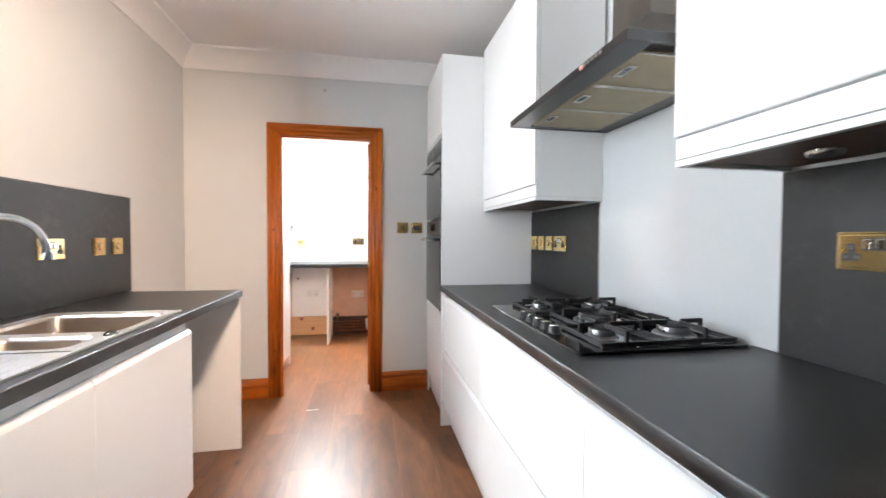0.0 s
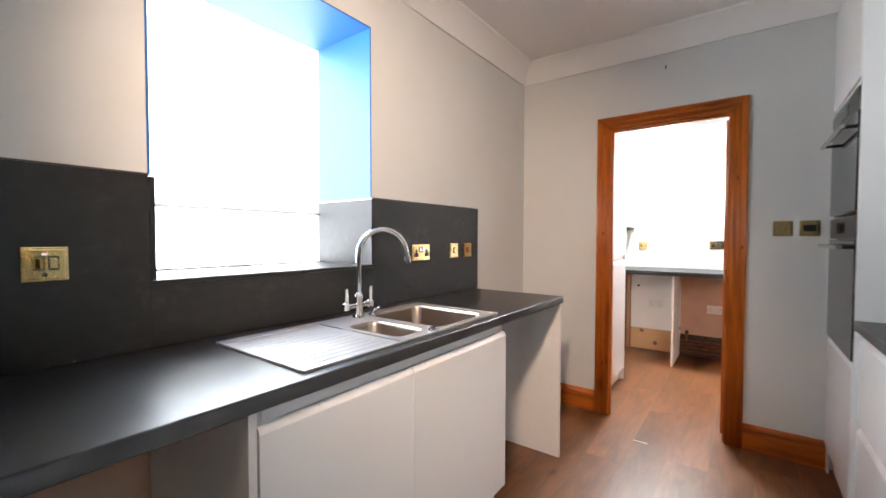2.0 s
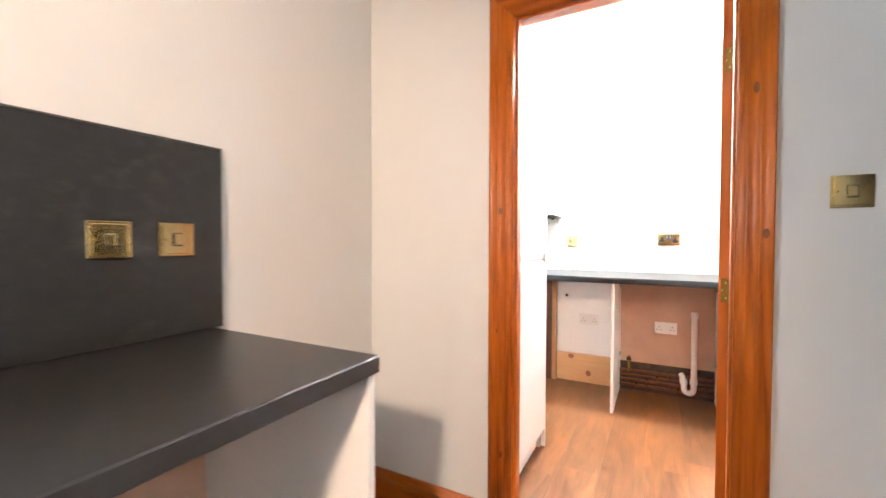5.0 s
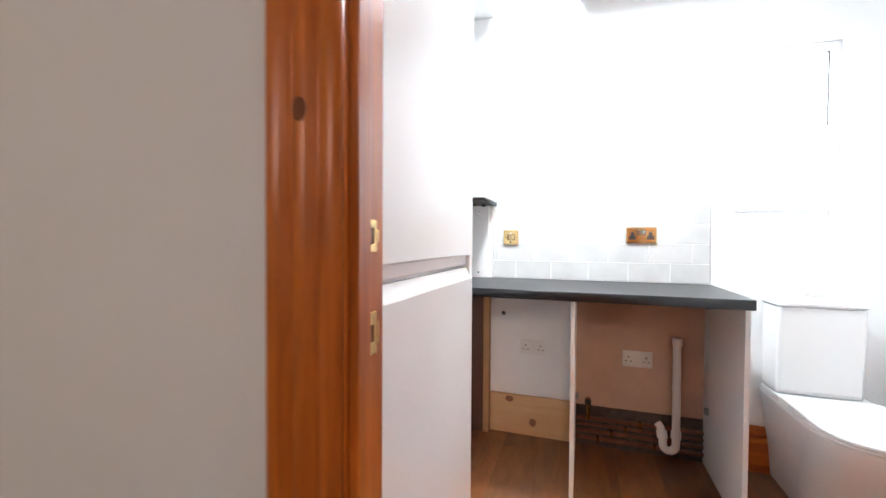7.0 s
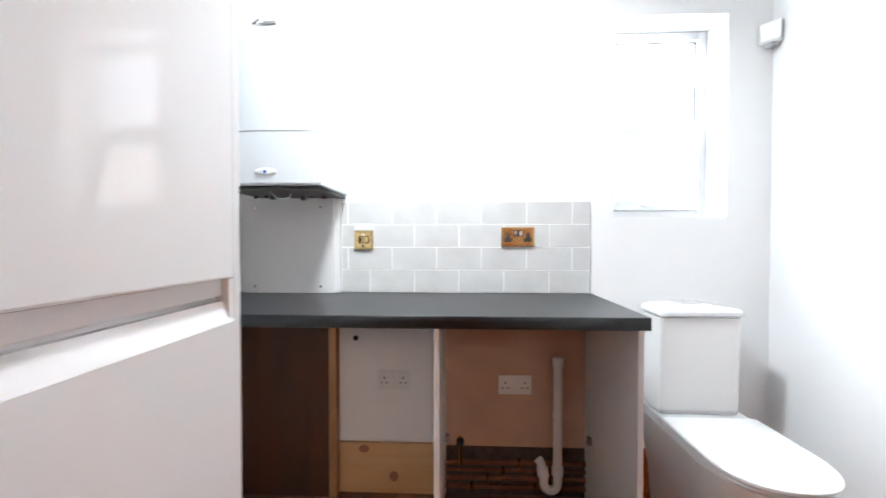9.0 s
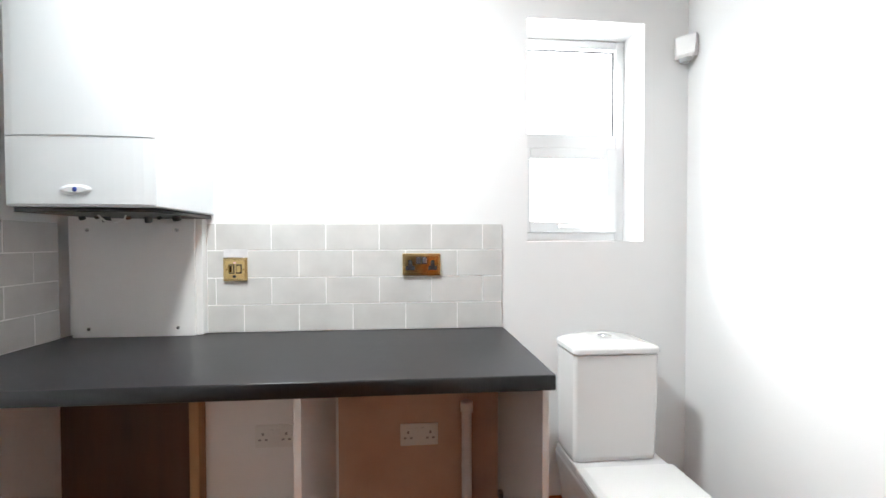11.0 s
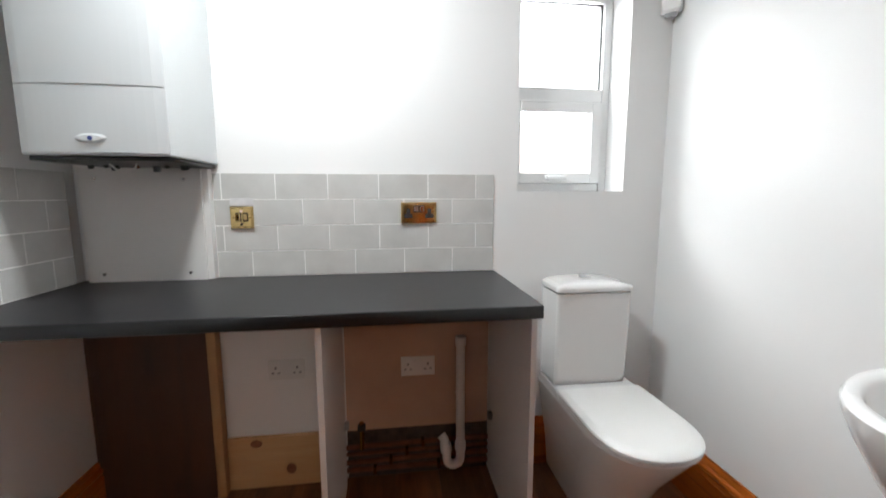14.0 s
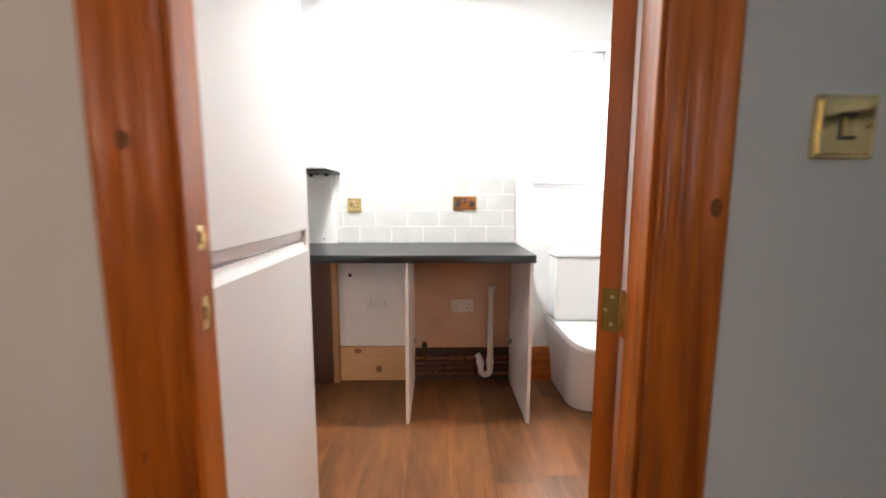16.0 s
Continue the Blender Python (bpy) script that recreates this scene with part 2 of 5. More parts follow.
SEAL_AND_GAP = surface("dark rubber seal and gap shade", (0.06, 0.06, 0.06), 0.6)
GROUND = surface("concrete paving", (0.32, 0.31, 0.29), 0.9, vary=0.15, scale=2, grain=40, relief=0.4, depth=0.004)
MARK = surface("pale scuff", (0.75, 0.72, 0.68), 0.6)


def glass(name, color, rough, relief=0.0):
    m, nt, b = nodes_of(name)
    b.inputs["Base Color"].default_value = (*color, 1)
    b.inputs["Transmission Weight"].default_value = 1.0
    b.inputs["Roughness"].default_value = rough
    b.inputs["IOR"].default_value = 1.3
    if relief:
        bump(nt, b, noise_tex(nt, coords(nt), 60.0, 2.0), relief, 0.01)
    return m


PANE = glass("window glass", (0.98, 0.99, 0.99), 0.0)
OBSCURE = glass("obscure patterned glass", (0.90, 0.95, 0.94), 0.22, 0.25)


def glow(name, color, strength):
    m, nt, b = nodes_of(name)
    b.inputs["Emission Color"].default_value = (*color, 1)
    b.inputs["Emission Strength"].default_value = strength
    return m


BULB = glow("lit bulb", (1.0, 0.80, 0.62), 8.0)
HAZE = glow("bright overcast sky", (0.90, 0.95, 1.0), 9.0)
# the garden wall glows by itself in place of sunlight
WALL_GLOW = glow("glowing pale pink rendered wall", (1.0, 0.85, 0.78), 8.0)

# ---- mesh helpers ----


def box(bm, x0, x1, y0, y1, z0, z1, bevel=0.0):
    g = bmesh.ops.create_cube(bm, size=1.0)["verts"]
    for v in g:
        v.co = Vector(((x0 + x1) / 2 + v.co.x * (x1 - x0), (y0 + y1) / 2 + v.co.y * (y1 - y0), (z0 + z1) / 2 + v.co.z * (z1 - z0)))
    if bevel:
        edges = list({e for v in g for e in v.link_edges})
        bmesh.ops.bevel(bm, geom=edges, offset=bevel, segments=2, profile=0.6, affect="EDGES")
    return bm


def boxes(*rows, bevel=0.0):
    bm = bmesh.new()
    for r in rows:
        box(bm, *r, bevel=bevel)
    return bm


def loft(bm, rings, cap=True, closed=True):
    """Skin from ring to ring of points."""
    made = [[bm.verts.new(p) for p in ring] for ring in rings]
    n = len(made[0])
    for a, b in zip(made, made[1:]):
        for i in range(n if closed else n - 1):
            bm.faces.new((a[i], a[(i + 1) % n], b[(i + 1) % n], b[i]))
    if cap:
        bm.faces.new(list(reversed(made[0])))
        bm.faces.new(made[-1])
    return bm


def disc(c, axis, r, n=24, ry=None):
    """A ring of points round c across an axis."""
    ry = ry or r
    out = []
    for i in range(n):
        a = 2 * math.pi * i / n
        u, v = r * math.cos(a), ry * math.sin(a)
        out.append(Vector(c) + Vector({"x": (0, u, v), "y": (u, 0, v), "z": (u, v, 0)}[axis]))
    return out


def turned(bm, c, axis, profile, n=24):
    """A turned body along an axis: profile rows of (offset along the axis, radius)."""
    k = "xyz".index(axis)
    rings = []
    for off, r in profile:
        p = Vector(c)
        p[k] += off
        rings.append(disc(p, axis, r, n))
    return loft(bm, rings)


def tube(bm, pts, r, n=12):
    """A round bar along a line of points."""
    pts = [Vector(p) for p in pts]
    rings, side = [], None
    for i, p in enumerate(pts):
        d = (pts[min(i + 1, len(pts) - 1)] - pts[max(i - 1, 0)]).normalized()
        if side is None:
            side = d.orthogonal().normalized()
        side = (side - d * side.dot(d)).normalized()
        up = d.cross(side)
        rings.append([p + r * (math.cos(2 * math.pi * k / n) * side + math.sin(2 * math.pi * k / n) * up) for k in range(n)])
    return loft(bm, rings)


def rounded(x0, x1, y0, y1, r, z, n=5):
    """A rounded rectangle of points at height z."""
    out = []
    for cx, cy, a0 in ((x1 - r, y1 - r, 0), (x0 + r, y1 - r, 90), (x0 + r, y0 + r, 180), (x1 - r, y0 + r, 270)):
        for i in range(n + 1):
            a = radians(a0 + 90 * i / n)
            out.append(Vector((cx + r * math.cos(a), cy + r * math.sin(a), z)))
    return out


def link(name, bm, material, smooth):
    bmesh.ops.recalc_face_normals(bm, faces=bm.faces[:])
    me = bpy.data.meshes.new(name)
    bm.to_mesh(me)
    bm.free()
    me.materials.append(material)
    if smooth:
        me.polygons.foreach_set("use_smooth", [True] * len(me.polygons))
        me.set_sharp_from_angle(angle=radians(smooth))
        # keep the broad plane faces truly flat beside their rounded edges
        areas = np.array([q.area for q in me.polygons])
        me.polygons.foreach_set("use_smooth", list(map(bool, areas < 8 * np.median(areas))))
    return new(name, me)


def structure(name, bm, material, label="", smooth=0, category=""):
    return tagged(link(name, bm, material, smooth), label, category, "", "structure")


def thing(name, at, label, category, group="", turn=0.0, kind=""):
    """An Empty at the base of a thing."""
    ob = new(name)
    ob.empty_display_size = 0.05
    ob.matrix_world = pose(*at, 0, 0, turn)
    ob["base"] = at
    return tagged(ob, label, category, group, kind)


def part(name, bm, material, parent, label="", smooth=35, local=False):
    """One mesh under a thing or a part; points are given in the world unless local."""
    root = parent
    while root.parent:
        root = root.parent
    if not local and "base" in root:
        bmesh.ops.translate(bm, verts=bm.verts[:], vec=-Vector(root["base"]))
    ob = link(name, bm, material, smooth)
    ob.parent = parent
    if label:
        ob["label"] = label
    return ob


# ---- the plan ----
KX0, KX1 = -1.18, 1.20          # kitchen side walls
KY0, KY1 = -1.0, 4.645          # kitchen end walls
KZ = 2.55                       # kitchen ceiling
UX0, UX1 = -1.265, 1.10         # utility side walls
UY0, UY1 = 4.72, 6.65           # utility end walls
UZ = 2.45                       # utility ceiling
DX0, DX1, DZ = -0.522, 0.145, 1.97   # doorway

# ---- walls, floors, ceilings ----
structure("wall_west_kitchen", boxes(
    (KX0 - 0.42, KX0, KY0 - 0.1, 2.135, 0, 2.8), (KX0 - 0.42, KX0, 3.02, KY1 + 0.075, 0, 2.8),
    (KX0 - 0.42, KX0, 2.135, 3.02, 0, 1.098), (KX0 - 0.42, KX0, 2.135, 3.02, 2.205, 2.8)), GREY_PAINT, "light grey painted kitchen wall with a window opening")
structure("wall_east_kitchen", boxes((KX1, KX1 + 0.15, KY0 - 0.1, KY1 + 0.075, 0, 2.8)), GREY_PAINT, "light grey painted kitchen wall behind the hob")
structure("wall_south_kitchen", boxes((KX0 - 0.3, KX1 + 0.15, KY0 - 0.2, KY0 - 0.002, 0, 2.8)), GREY_PAINT, "plain light grey painted end wall")
structure("wall_north_kitchen", boxes(
    (KX0 + 0.001, DX0 - 0.025, KY1, UY0 - 0.004, 0, 2.8), (DX1 + 0.025, KX1 - 0.001, KY1, UY0 - 0.004, 0, 2.8),
    (DX0 - 0.025, DX1 + 0.025, KY1, UY0 - 0.004, DZ + 0.025, 2.8)), GREY_PAINT, "light grey painted partition wall with a doorway")
structure("wall_south_utility", boxes(
    (UX0, DX0 - 0.025, UY0 - 0.004, UY0, 0, 2.9), (DX1 + 0.025, UX1, UY0 - 0.004, UY0, 0, 2.9),
    (DX0 - 0.025, DX1 + 0.025, UY0 - 0.004, UY0, DZ + 0.025, 2.9)), WHITE_PAINT, "white painted partition wall with a doorway")
structure("wall_west_utility", boxes((UX0 - 0.15, UX0, UY0 + 0.002, UY1 + 0.2, 0, 2.9)), WHITE_PAINT, "white painted utility room wall")
structure("wall_east_utility", boxes((UX1, UX1 + 0.15, UY0 - 0.004, UY1 + 0.2, 0, 2.9)), WHITE_PAINT, "white painted utility room wall")
WX0, WX1, WZ0, WZ1 = 0.430, 0.912, 1.252, 2.13
structure("wall_north_utility", boxes(
    (UX0, WX0, UY1, UY1 + 0.149, 0, 2.9), (UX0, WX0 - 0.031, UY1 + 0.149, UY1 + 0.24, 0, 2.9), (WX1, UX1, UY1, UY1 + 0.24, 0, 2.9),
    (WX0, WX1, UY1, UY1 + 0.24, 0, WZ0), (WX0, WX1, UY1, UY1 + 0.24, WZ1, 2.9),
    (WX0 - 0.031, WX0, UY1 + 0.149, UY1 + 0.24, 0, WZ0), (WX0 - 0.031, WX0, UY1 + 0.149, UY1 + 0.24, WZ1, 2.9)), WHITE_PAINT, "white painted outside wall with a small window")
structure("ceiling_kitchen", boxes((KX0 - 0.1, KX1 + 0.1, KY0 - 0.1, KY1 + 0.02, KZ, KZ + 0.12)), CEILING_PAINT, "off-white painted kitchen ceiling")
SX0, SX1, SY0 = -0.80, -0.305, 5.93
structure("ceiling_utility", boxes(
    (UX0, SX0, UY0, UY1, UZ, UZ + 0.3), (SX1, UX1, UY0, UY1, UZ, UZ + 0.3), (SX0, SX1, UY0, SY0, UZ, UZ + 0.3)), WHITE_PAINT, "white utility ceiling with a skylight well")

# coving, a quarter-hollow moulding
COVE = [(0, -0.135), (0.008, -0.135), (0.012, -0.122), (0.03, -0.085), (0.055, -0.05), (0.085, -0.022), (0.105, -0.012), (0.108, 0), (0, 0)]


def cove(name, ax, ay, bx, by, inx, iny):
    rings = []
    for px, py in ((ax, ay), (bx, by)):
        rings.append([Vector((px + inx * u, py + iny * u, KZ + d)) for u, d in COVE])
    bm = loft(bmesh.new(), rings)
    return structure(name, bm, CEILING_PAINT, "white plaster coving", 30)


cove("trim_coving_west", KX0 + 0.001, KY0, KX0 + 0.001, KY1 - 0.001, 1, 0)
cove("trim_coving_north", KX0 + 0.002, KY1 - 0.001, KX1, KY1 - 0.001, 0, -1)
cove("trim_coving_east", KX1 - 0.001, KY0, KX1 - 0.001, KY1 - 0.002, -1, 0)

# window reveal of the kitchen above the splashback, its blue daylight cast painted in
structure("trim_window_reveal_upper", boxes(
    (-1.56, KX0 + 0.001, 3.012, 3.0195, 1.42, 2.199), (-1.56, KX0 + 0.001, 2.1355, 2.143, 1.42, 2.199), (-1.56, KX0 + 0.001, 2.1355, 3.0195, 2.197, 2.2045)),
    REVEAL_BLUE, "window reveal with the blue of daylight in its colour")
structure("trim_window_reveal_lower", boxes(
    (-1.56, -1.164, 3.006, 3.019, 1.112, 1.414), (-1.56, -1.164, 2.136, 2.149, 1.112, 1.414), (-1.56, -1.164, 2.136, 3.019, 1.0985, 1.111)),
    SPLASH, "charcoal laminate window reveal and sill")
structure("trim_reveal_edge", boxes((-1.555, -1.166, 3.004, 3.013, 1.4145, 1.4195)), WHITE_PLASTIC, "white edge strip on the reveal")


def window(name, label, horizontal, a0, a1, z0, z1, face, depth, transom, sash_low, frame_w=0.052, bar_w=0.031, gaskets=True):
    """A upvc window with a transom. horizontal: the axis of its width; face: its inner face."""
    w = thing(name, (0, 0, 0), label, "window", kind="structure")

    def bar(p0, p1, q0, q1, d0, d1, bevel=0.006):
        if horizontal == "x":
            return boxes((p0, p1, face + d0, face + d1, q0, q1), bevel=bevel)
        return boxes((face - d1, face - d0, p0, p1, q0, q1), bevel=bevel)
    f = frame_w
    fr = bar(a0, a0 + f, z0, z1, 0, depth)
    fr = part("window_frame", fr, UPVC, w)
    for args in ((a1 - f, a1, z0, z1), (a0 + f, a1 - f, z1 - f, z1), (a0 + f, a1 - f, z0, z0 + f), (a0 + f, a1 - f, transom - bar_w, transom + bar_w)):
        part("frame_bar", bar(*args, 0.001, depth), UPVC, w)
    s = 0.02 if not sash_low else 1.25 * f if gaskets else 0.006
    lo0, lo1 = (z0 + f, transom - bar_w) if sash_low else (transom + bar_w, z1 - f)
    for args in ((a0 + f, a0 + f + s, lo0, lo1), (a1 - f - s, a1 - f, lo0, lo1), (a0 + f + s, a1 - f - s, lo0, lo0 + s), (a0 + f + s, a1 - f - s, lo1 - s, lo1)):
        part("sash_bar", bar(*args, -0.012, depth - 0.01, 0.004), UPVC, w)
    for q0, q1 in ((z0 + f, transom - bar_w), (transom + bar_w, z1 - f)):
        p = part("pane", bar(a0 + f, a1 - f, q0, q1, 0.03, 0.036, 0), PANE, w, "clear glass pane", 0)
        p.visible_shadow = False
        for args in () if not gaskets else ((a0 + f, a0 + f + 0.006, q0, q1), (a1 - f - 0.006, a1 - f, q0, q1), (a0 + f, a1 - f, q1 - 0.006, q1), (a0 + f, a1 - f, q0, q0 + 0.006)):
            part("gasket", bar(*args, 0.022, 0.029, 0), SEAL_AND_GAP, w, "black rubber gasket", 0)
    hz = lo0 + s * 0.5
    part("window_handle", bar((a0 + a1) / 2 - 0.05, (a0 + a1) / 2 + 0.05, hz - 0.008, hz + 0.008, -0.035, -0.012), UPVC, w)
    return w


window("window_1", "white plastic kitchen window over the sink", "y", 2.112, 3.043, 1.086, 2.222, -1.562, 0.06, 1.362, True, 0.025, 0.005, False)
window("window_2", "small white plastic utility window in two panes", "x", WX0 - 0.030, WX1 - 0.001, WZ0 + 0.001, WZ1 - 0.001, 6.80, 0.06, 1.687, True, 0.038)
structure("window_skylight_lining", boxes((SX0 - 0.002, SX0 + 0.008, SY0, UY1, UZ + 0.001, 2.8), (SX1 - 0.008, SX1 + 0.002, SY0, UY1, UZ + 0.001, 2.8), (SX0, SX1, SY0 - 0.002, SY0 + 0.008, UZ + 0.001, 2.8)), WHITE_PAINT, "white lined skylight well")
sl = thing("window_3", (0, 0, 0), "white framed roof window in the skylight well", "skylight", kind="structure")
for b_ in ((SX0 + 0.008, SX0 + 0.05, SY0, UY1, 2.76, 2.80), (SX1 - 0.05, SX1 - 0.008, SY0, UY1, 2.76, 2.80), (SX0 + 0.05, SX1 - 0.05, SY0, SY0 + 0.05, 2.76, 2.80), (SX0 + 0.05, SX1 - 0.05, UY1 - 0.05, UY1, 2.76, 2.80)):
    part("frame_bar", boxes(b_, bevel=0.005), UPVC, sl)
p_ = part("pane", boxes((SX0 + 0.05, SX1 - 0.05, SY0 + 0.05, UY1 - 0.05, 2.785, 2.79)), PANE, sl, "clear glass pane", 0)
p_.visible_shadow = False

# outside
structure("ground", boxes((-60, 60, -60, 60, -0.25, -0.15)), GROUND, "plain concrete ground outside")
# self-glowing wall that keeps the lower pane bright
structure("backdrop_wall", boxes((-3, 14, 11.0, 11.2, -0.15, 2.7)), WALL_GLOW, "pale pink garden wall outside, glowing as if sunlit")
structure("backdrop_sky", boxes((0, 11, 16.0, 16.2, -0.15, 9.0)), HAZE, "bright white sky beyond the garden wall")


# ---- timber trim ----
SKIRT = [(0, 0), (0.019, 0), (0.019, 0.66), (0.016, 0.70), (0.016, 0.76), (0.020, 0.79), (0.018, 0.84), (0.011, 0.88), (0.011, 0.94), (0.006, 1.0), (0, 1.0)]


def skirting(name, ax, ay, bx, by, inx, iny, height):
    rings = [[Vector((px + inx * u, py + iny * u, 0.0005 + height * w)) for u, w in SKIRT] for px, py in ((ax, ay), (bx, by))]
    axis = "x" if abs(bx - ax) > abs(by - ay) else "y"
    return structure(name, loft(bmesh.new(), rings), PINE[axis], "orange varnished pine moulded skirting board", 25, "skirting board")


skirting("baseboard_north_a", KX0, KY1 - 0.0005, -0.612, KY1 - 0.0005, 0, -1, 0.15)
skirting("baseboard_north_b", 0.227, KY1 - 0.0005, 0.60, KY1 - 0.0005, 0, -1, 0.15)
skirting("baseboard_west", KX0 + 0.0005, 3.915, KX0 + 0.0005, KY1 - 0.021, 1, 0, 0.15)
skirting("baseboard_utility_east", UX1 - 0.0005, UY0 + 0.001, UX1 - 0.0005, UY1 - 0.001, -1, 0, 0.225)
skirting("baseboard_utility_north", 0.345, UY1 - 0.0005, UX1 - 0.022, UY1 - 0.0005, 0, -1, 0.225)
skirting("baseboard_utility_west", UX0 + 0.0005, 5.48, UX0 + 0.0005, 6.595, 1, 0, 0.20)

ARCH = [(0.0, 0.0), (0.0, 0.013), (0.006, 0.017), (0.020, 0.017), (0.024, 0.012), (0.030, 0.012), (0.036, 0.019), (0.052, 0.021), (0.056, 0.016), (0.060, 0.016), (0.066, 0.024), (0.083, 0.024), (0.090, 0.020), (0.090, 0.0)]


def architrave(name, y, out, back=0.003):
    a = thing(name, (0, 0, 0), "orange varnished pine door architrave with moulded profile", "door frame", kind="structure")
    xl, xr, zt = DX0 - back, DX1 + back - 0.007, DZ + back - 0.003
    rows = [[Vector((xl - u, y + out * d, 0.001)) for u, d in ARCH], [Vector((xl - u, y + out * d, zt + u)) for u, d in ARCH],
            [Vector((xr + u, y + out * d, zt + u)) for u, d in ARCH], [Vector((xr + u, y + out * d, 0.001)) for u, d in ARCH]]
    for k, (n, ax) in enumerate((("side_moulding", "z"), ("head_moulding", "x"), ("side_moulding", "z"))):
        part(n, loft(bmesh.new(), [rows[k], rows[k + 1]]), PINE[ax], a, smooth=20)
    return a


KNOT = surface("dark pine knot", (0.17, 0.048, 0.010), 0.65, vary=0.3, scale=60)


RAW_KNOT = surface("reddish pine knot", (0.19, 0.072, 0.03), 0.6, vary=0.3, scale=70)


def knot(parent, x, y, z, rx, rz, material=KNOT):
    """A dark knot, flush in the face of a board that looks along -y."""
    return part("knot", loft(bmesh.new(), [disc((x, y + 0.002, z), "y", rx, 14, rz), disc((x, y - 0.0004, z), "y", rx, 14, rz)]), material, parent, smooth=0)


ak = architrave("door_architrave_kitchen", KY1 - 0.0005, -1)
for kx, kd, kz, krx, krz in ((-0.570, 0.0205, 1.268, 0.009, 0.013), (-0.586, 0.0165, 0.822, 0.006, 0.009), (0.184, 0.0205, 1.590, 0.007, 0.016), (0.211, 0.0238, 1.182, 0.008, 0.013), (-0.565, 0.0205, 0.36, 0.006, 0.012)):
    knot(ak, kx, KY1 - 0.0005 - kd, kz, krx, krz)
architrave("door_architrave_utility", UY0 + 0.0005, 1, 0.026)
lin = thing("door_lining", (0, 0, 0), "orange varnished pine door lining with brass strike plates", "door frame", kind="structure")
part("jamb", boxes((DX0 - 0.024, DX0, KY1 - 0.004, UY0 + 0.004, 0.001, DZ + 0.002), bevel=0.001), PINE["z"], lin)
part("jamb", boxes((DX1, DX1 + 0.024, KY1 - 0.004, UY0 + 0.004, 0.001, DZ + 0.002), bevel=0.001), PINE["z"], lin)
part("lining_head", boxes((DX0 - 0.024, DX1 + 0.024, KY1 - 0.004, UY0 + 0.004, DZ + 0.002, DZ + 0.024), bevel=0.001), PINE["x"], lin)
part("door_stop", boxes((DX0, DX0 + 0.011, KY1 + 0.002, KY1 + 0.03, 0.001, DZ - 0.011), bevel=0.002), PINE["z"], lin)
part("door_stop", boxes((DX1 - 0.011, DX1, KY1 + 0.002, KY1 + 0.03, 0.001, DZ - 0.011), bevel=0.002), PINE["z"], lin)
part("door_stop", boxes((DX0, DX1, KY1 + 0.002, KY1 + 0.03, DZ - 0.011, DZ + 0.002), bevel=0.002), PINE["x"], lin)
for z0, z1 in ((1.115, 1.153), (0.991, 1.0435)):
    h0, h1 = (z0 + z1) / 2 - 0.010, (z0 + z1) / 2 + 0.010
    sp = part("strike_plate", boxes((DX0, DX0 + 0.002, 4.6985, 4.7045, z0, z1), (DX0, DX0 + 0.002, 4.6845, 4.6895, z0, z1), (DX0, DX0 + 0.0019, 4.6893, 4.6987, z0, h0), (DX0, DX0 + 0.0019, 4.6893, 4.6987, h1, z1), bevel=0.0008), BRASS, lin, "brass strike plate")
    part("strike_hole", boxes((DX0, DX0 + 0.0006, 4.6893, 4.6987, h0, h1)), DARK_PLY, sp, "dark latch hole", 0)
    part("strike_lip", boxes((DX0, DX0 + 0.0028, 4.7046, 4.7090, z0 + 0.012, z1 - 0.012), bevel=0.001), BRASS, sp)

# utility door, open past square into the utility room
LW, LH, LT = 0.655, 1.955, 0.038
door = thing("door_1", (DX1 + 0.004, UY0 + 0.028, 0.008), "orange varnished pine door, half glazed with obscure glass, standing open", "door", turn=-125.4)


def dp(name, bm, mat, parent=door, label="", smooth=30):
    return part(name, bm, mat, parent, label, smooth, True)


ST, MS = 0.088, 0.034
for x0, x1 in ((-LW, -LW + ST), (-ST, 0.0), (-LW / 2 - MS, -LW / 2 + MS)):
    dp("stile", boxes((x0, x1, -LT, 0, 0, LH), bevel=0.002), PINE["z"])
for z0, z1 in ((0, 0.20), (0.745, 0.985), (LH - 0.11, LH)):
    for x0, x1 in ((-LW + ST, -LW / 2 - MS), (-LW / 2 + MS, -ST)):
        dp("rail", boxes((x0, x1, -LT, 0, z0, z1), bevel=0.001), PINE["x"])
for x0, x1 in ((-LW + ST, -LW / 2 - MS), (-LW / 2 + MS, -ST)):
    dp("panel", boxes((x0, x1, -LT * 0.68, -LT * 0.32, 0.20, 0.745), (x0 + 0.03, x1 - 0.03, -LT * 0.82, -LT * 0.18, 0.23, 0.715), bevel=0.004), PINE["z"])
    g_ = dp("glass_pane", boxes((x0, x1, -LT * 0.56, -LT * 0.44, 0.985, LH - 0.11)), OBSCURE, door, "obscure patterned glass pane", 0)
    g_.visible_shadow = False
    for z0, z1 in ((0.20, 0.745), (0.985, LH - 0.11)):
        for yy in (-LT * 0.86, -LT * 0.30):
            for r_ in ((x0, x0 + 0.012, yy, yy + LT * 0.16, z0, z1), (x1 - 0.012, x1, yy, yy + LT * 0.16, z0, z1)):
                dp("bead", boxes(r_, bevel=0.003), PINE["z"])
            for r_ in ((x0 + 0.012, x1 - 0.012, yy, yy + LT * 0.16, z0, z0 + 0.012), (x0 + 0.012, x1 - 0.012, yy, yy + LT * 0.16, z1 - 0.012, z1)):
                dp("bead", boxes(r_, bevel=0.003), PINE["x"])
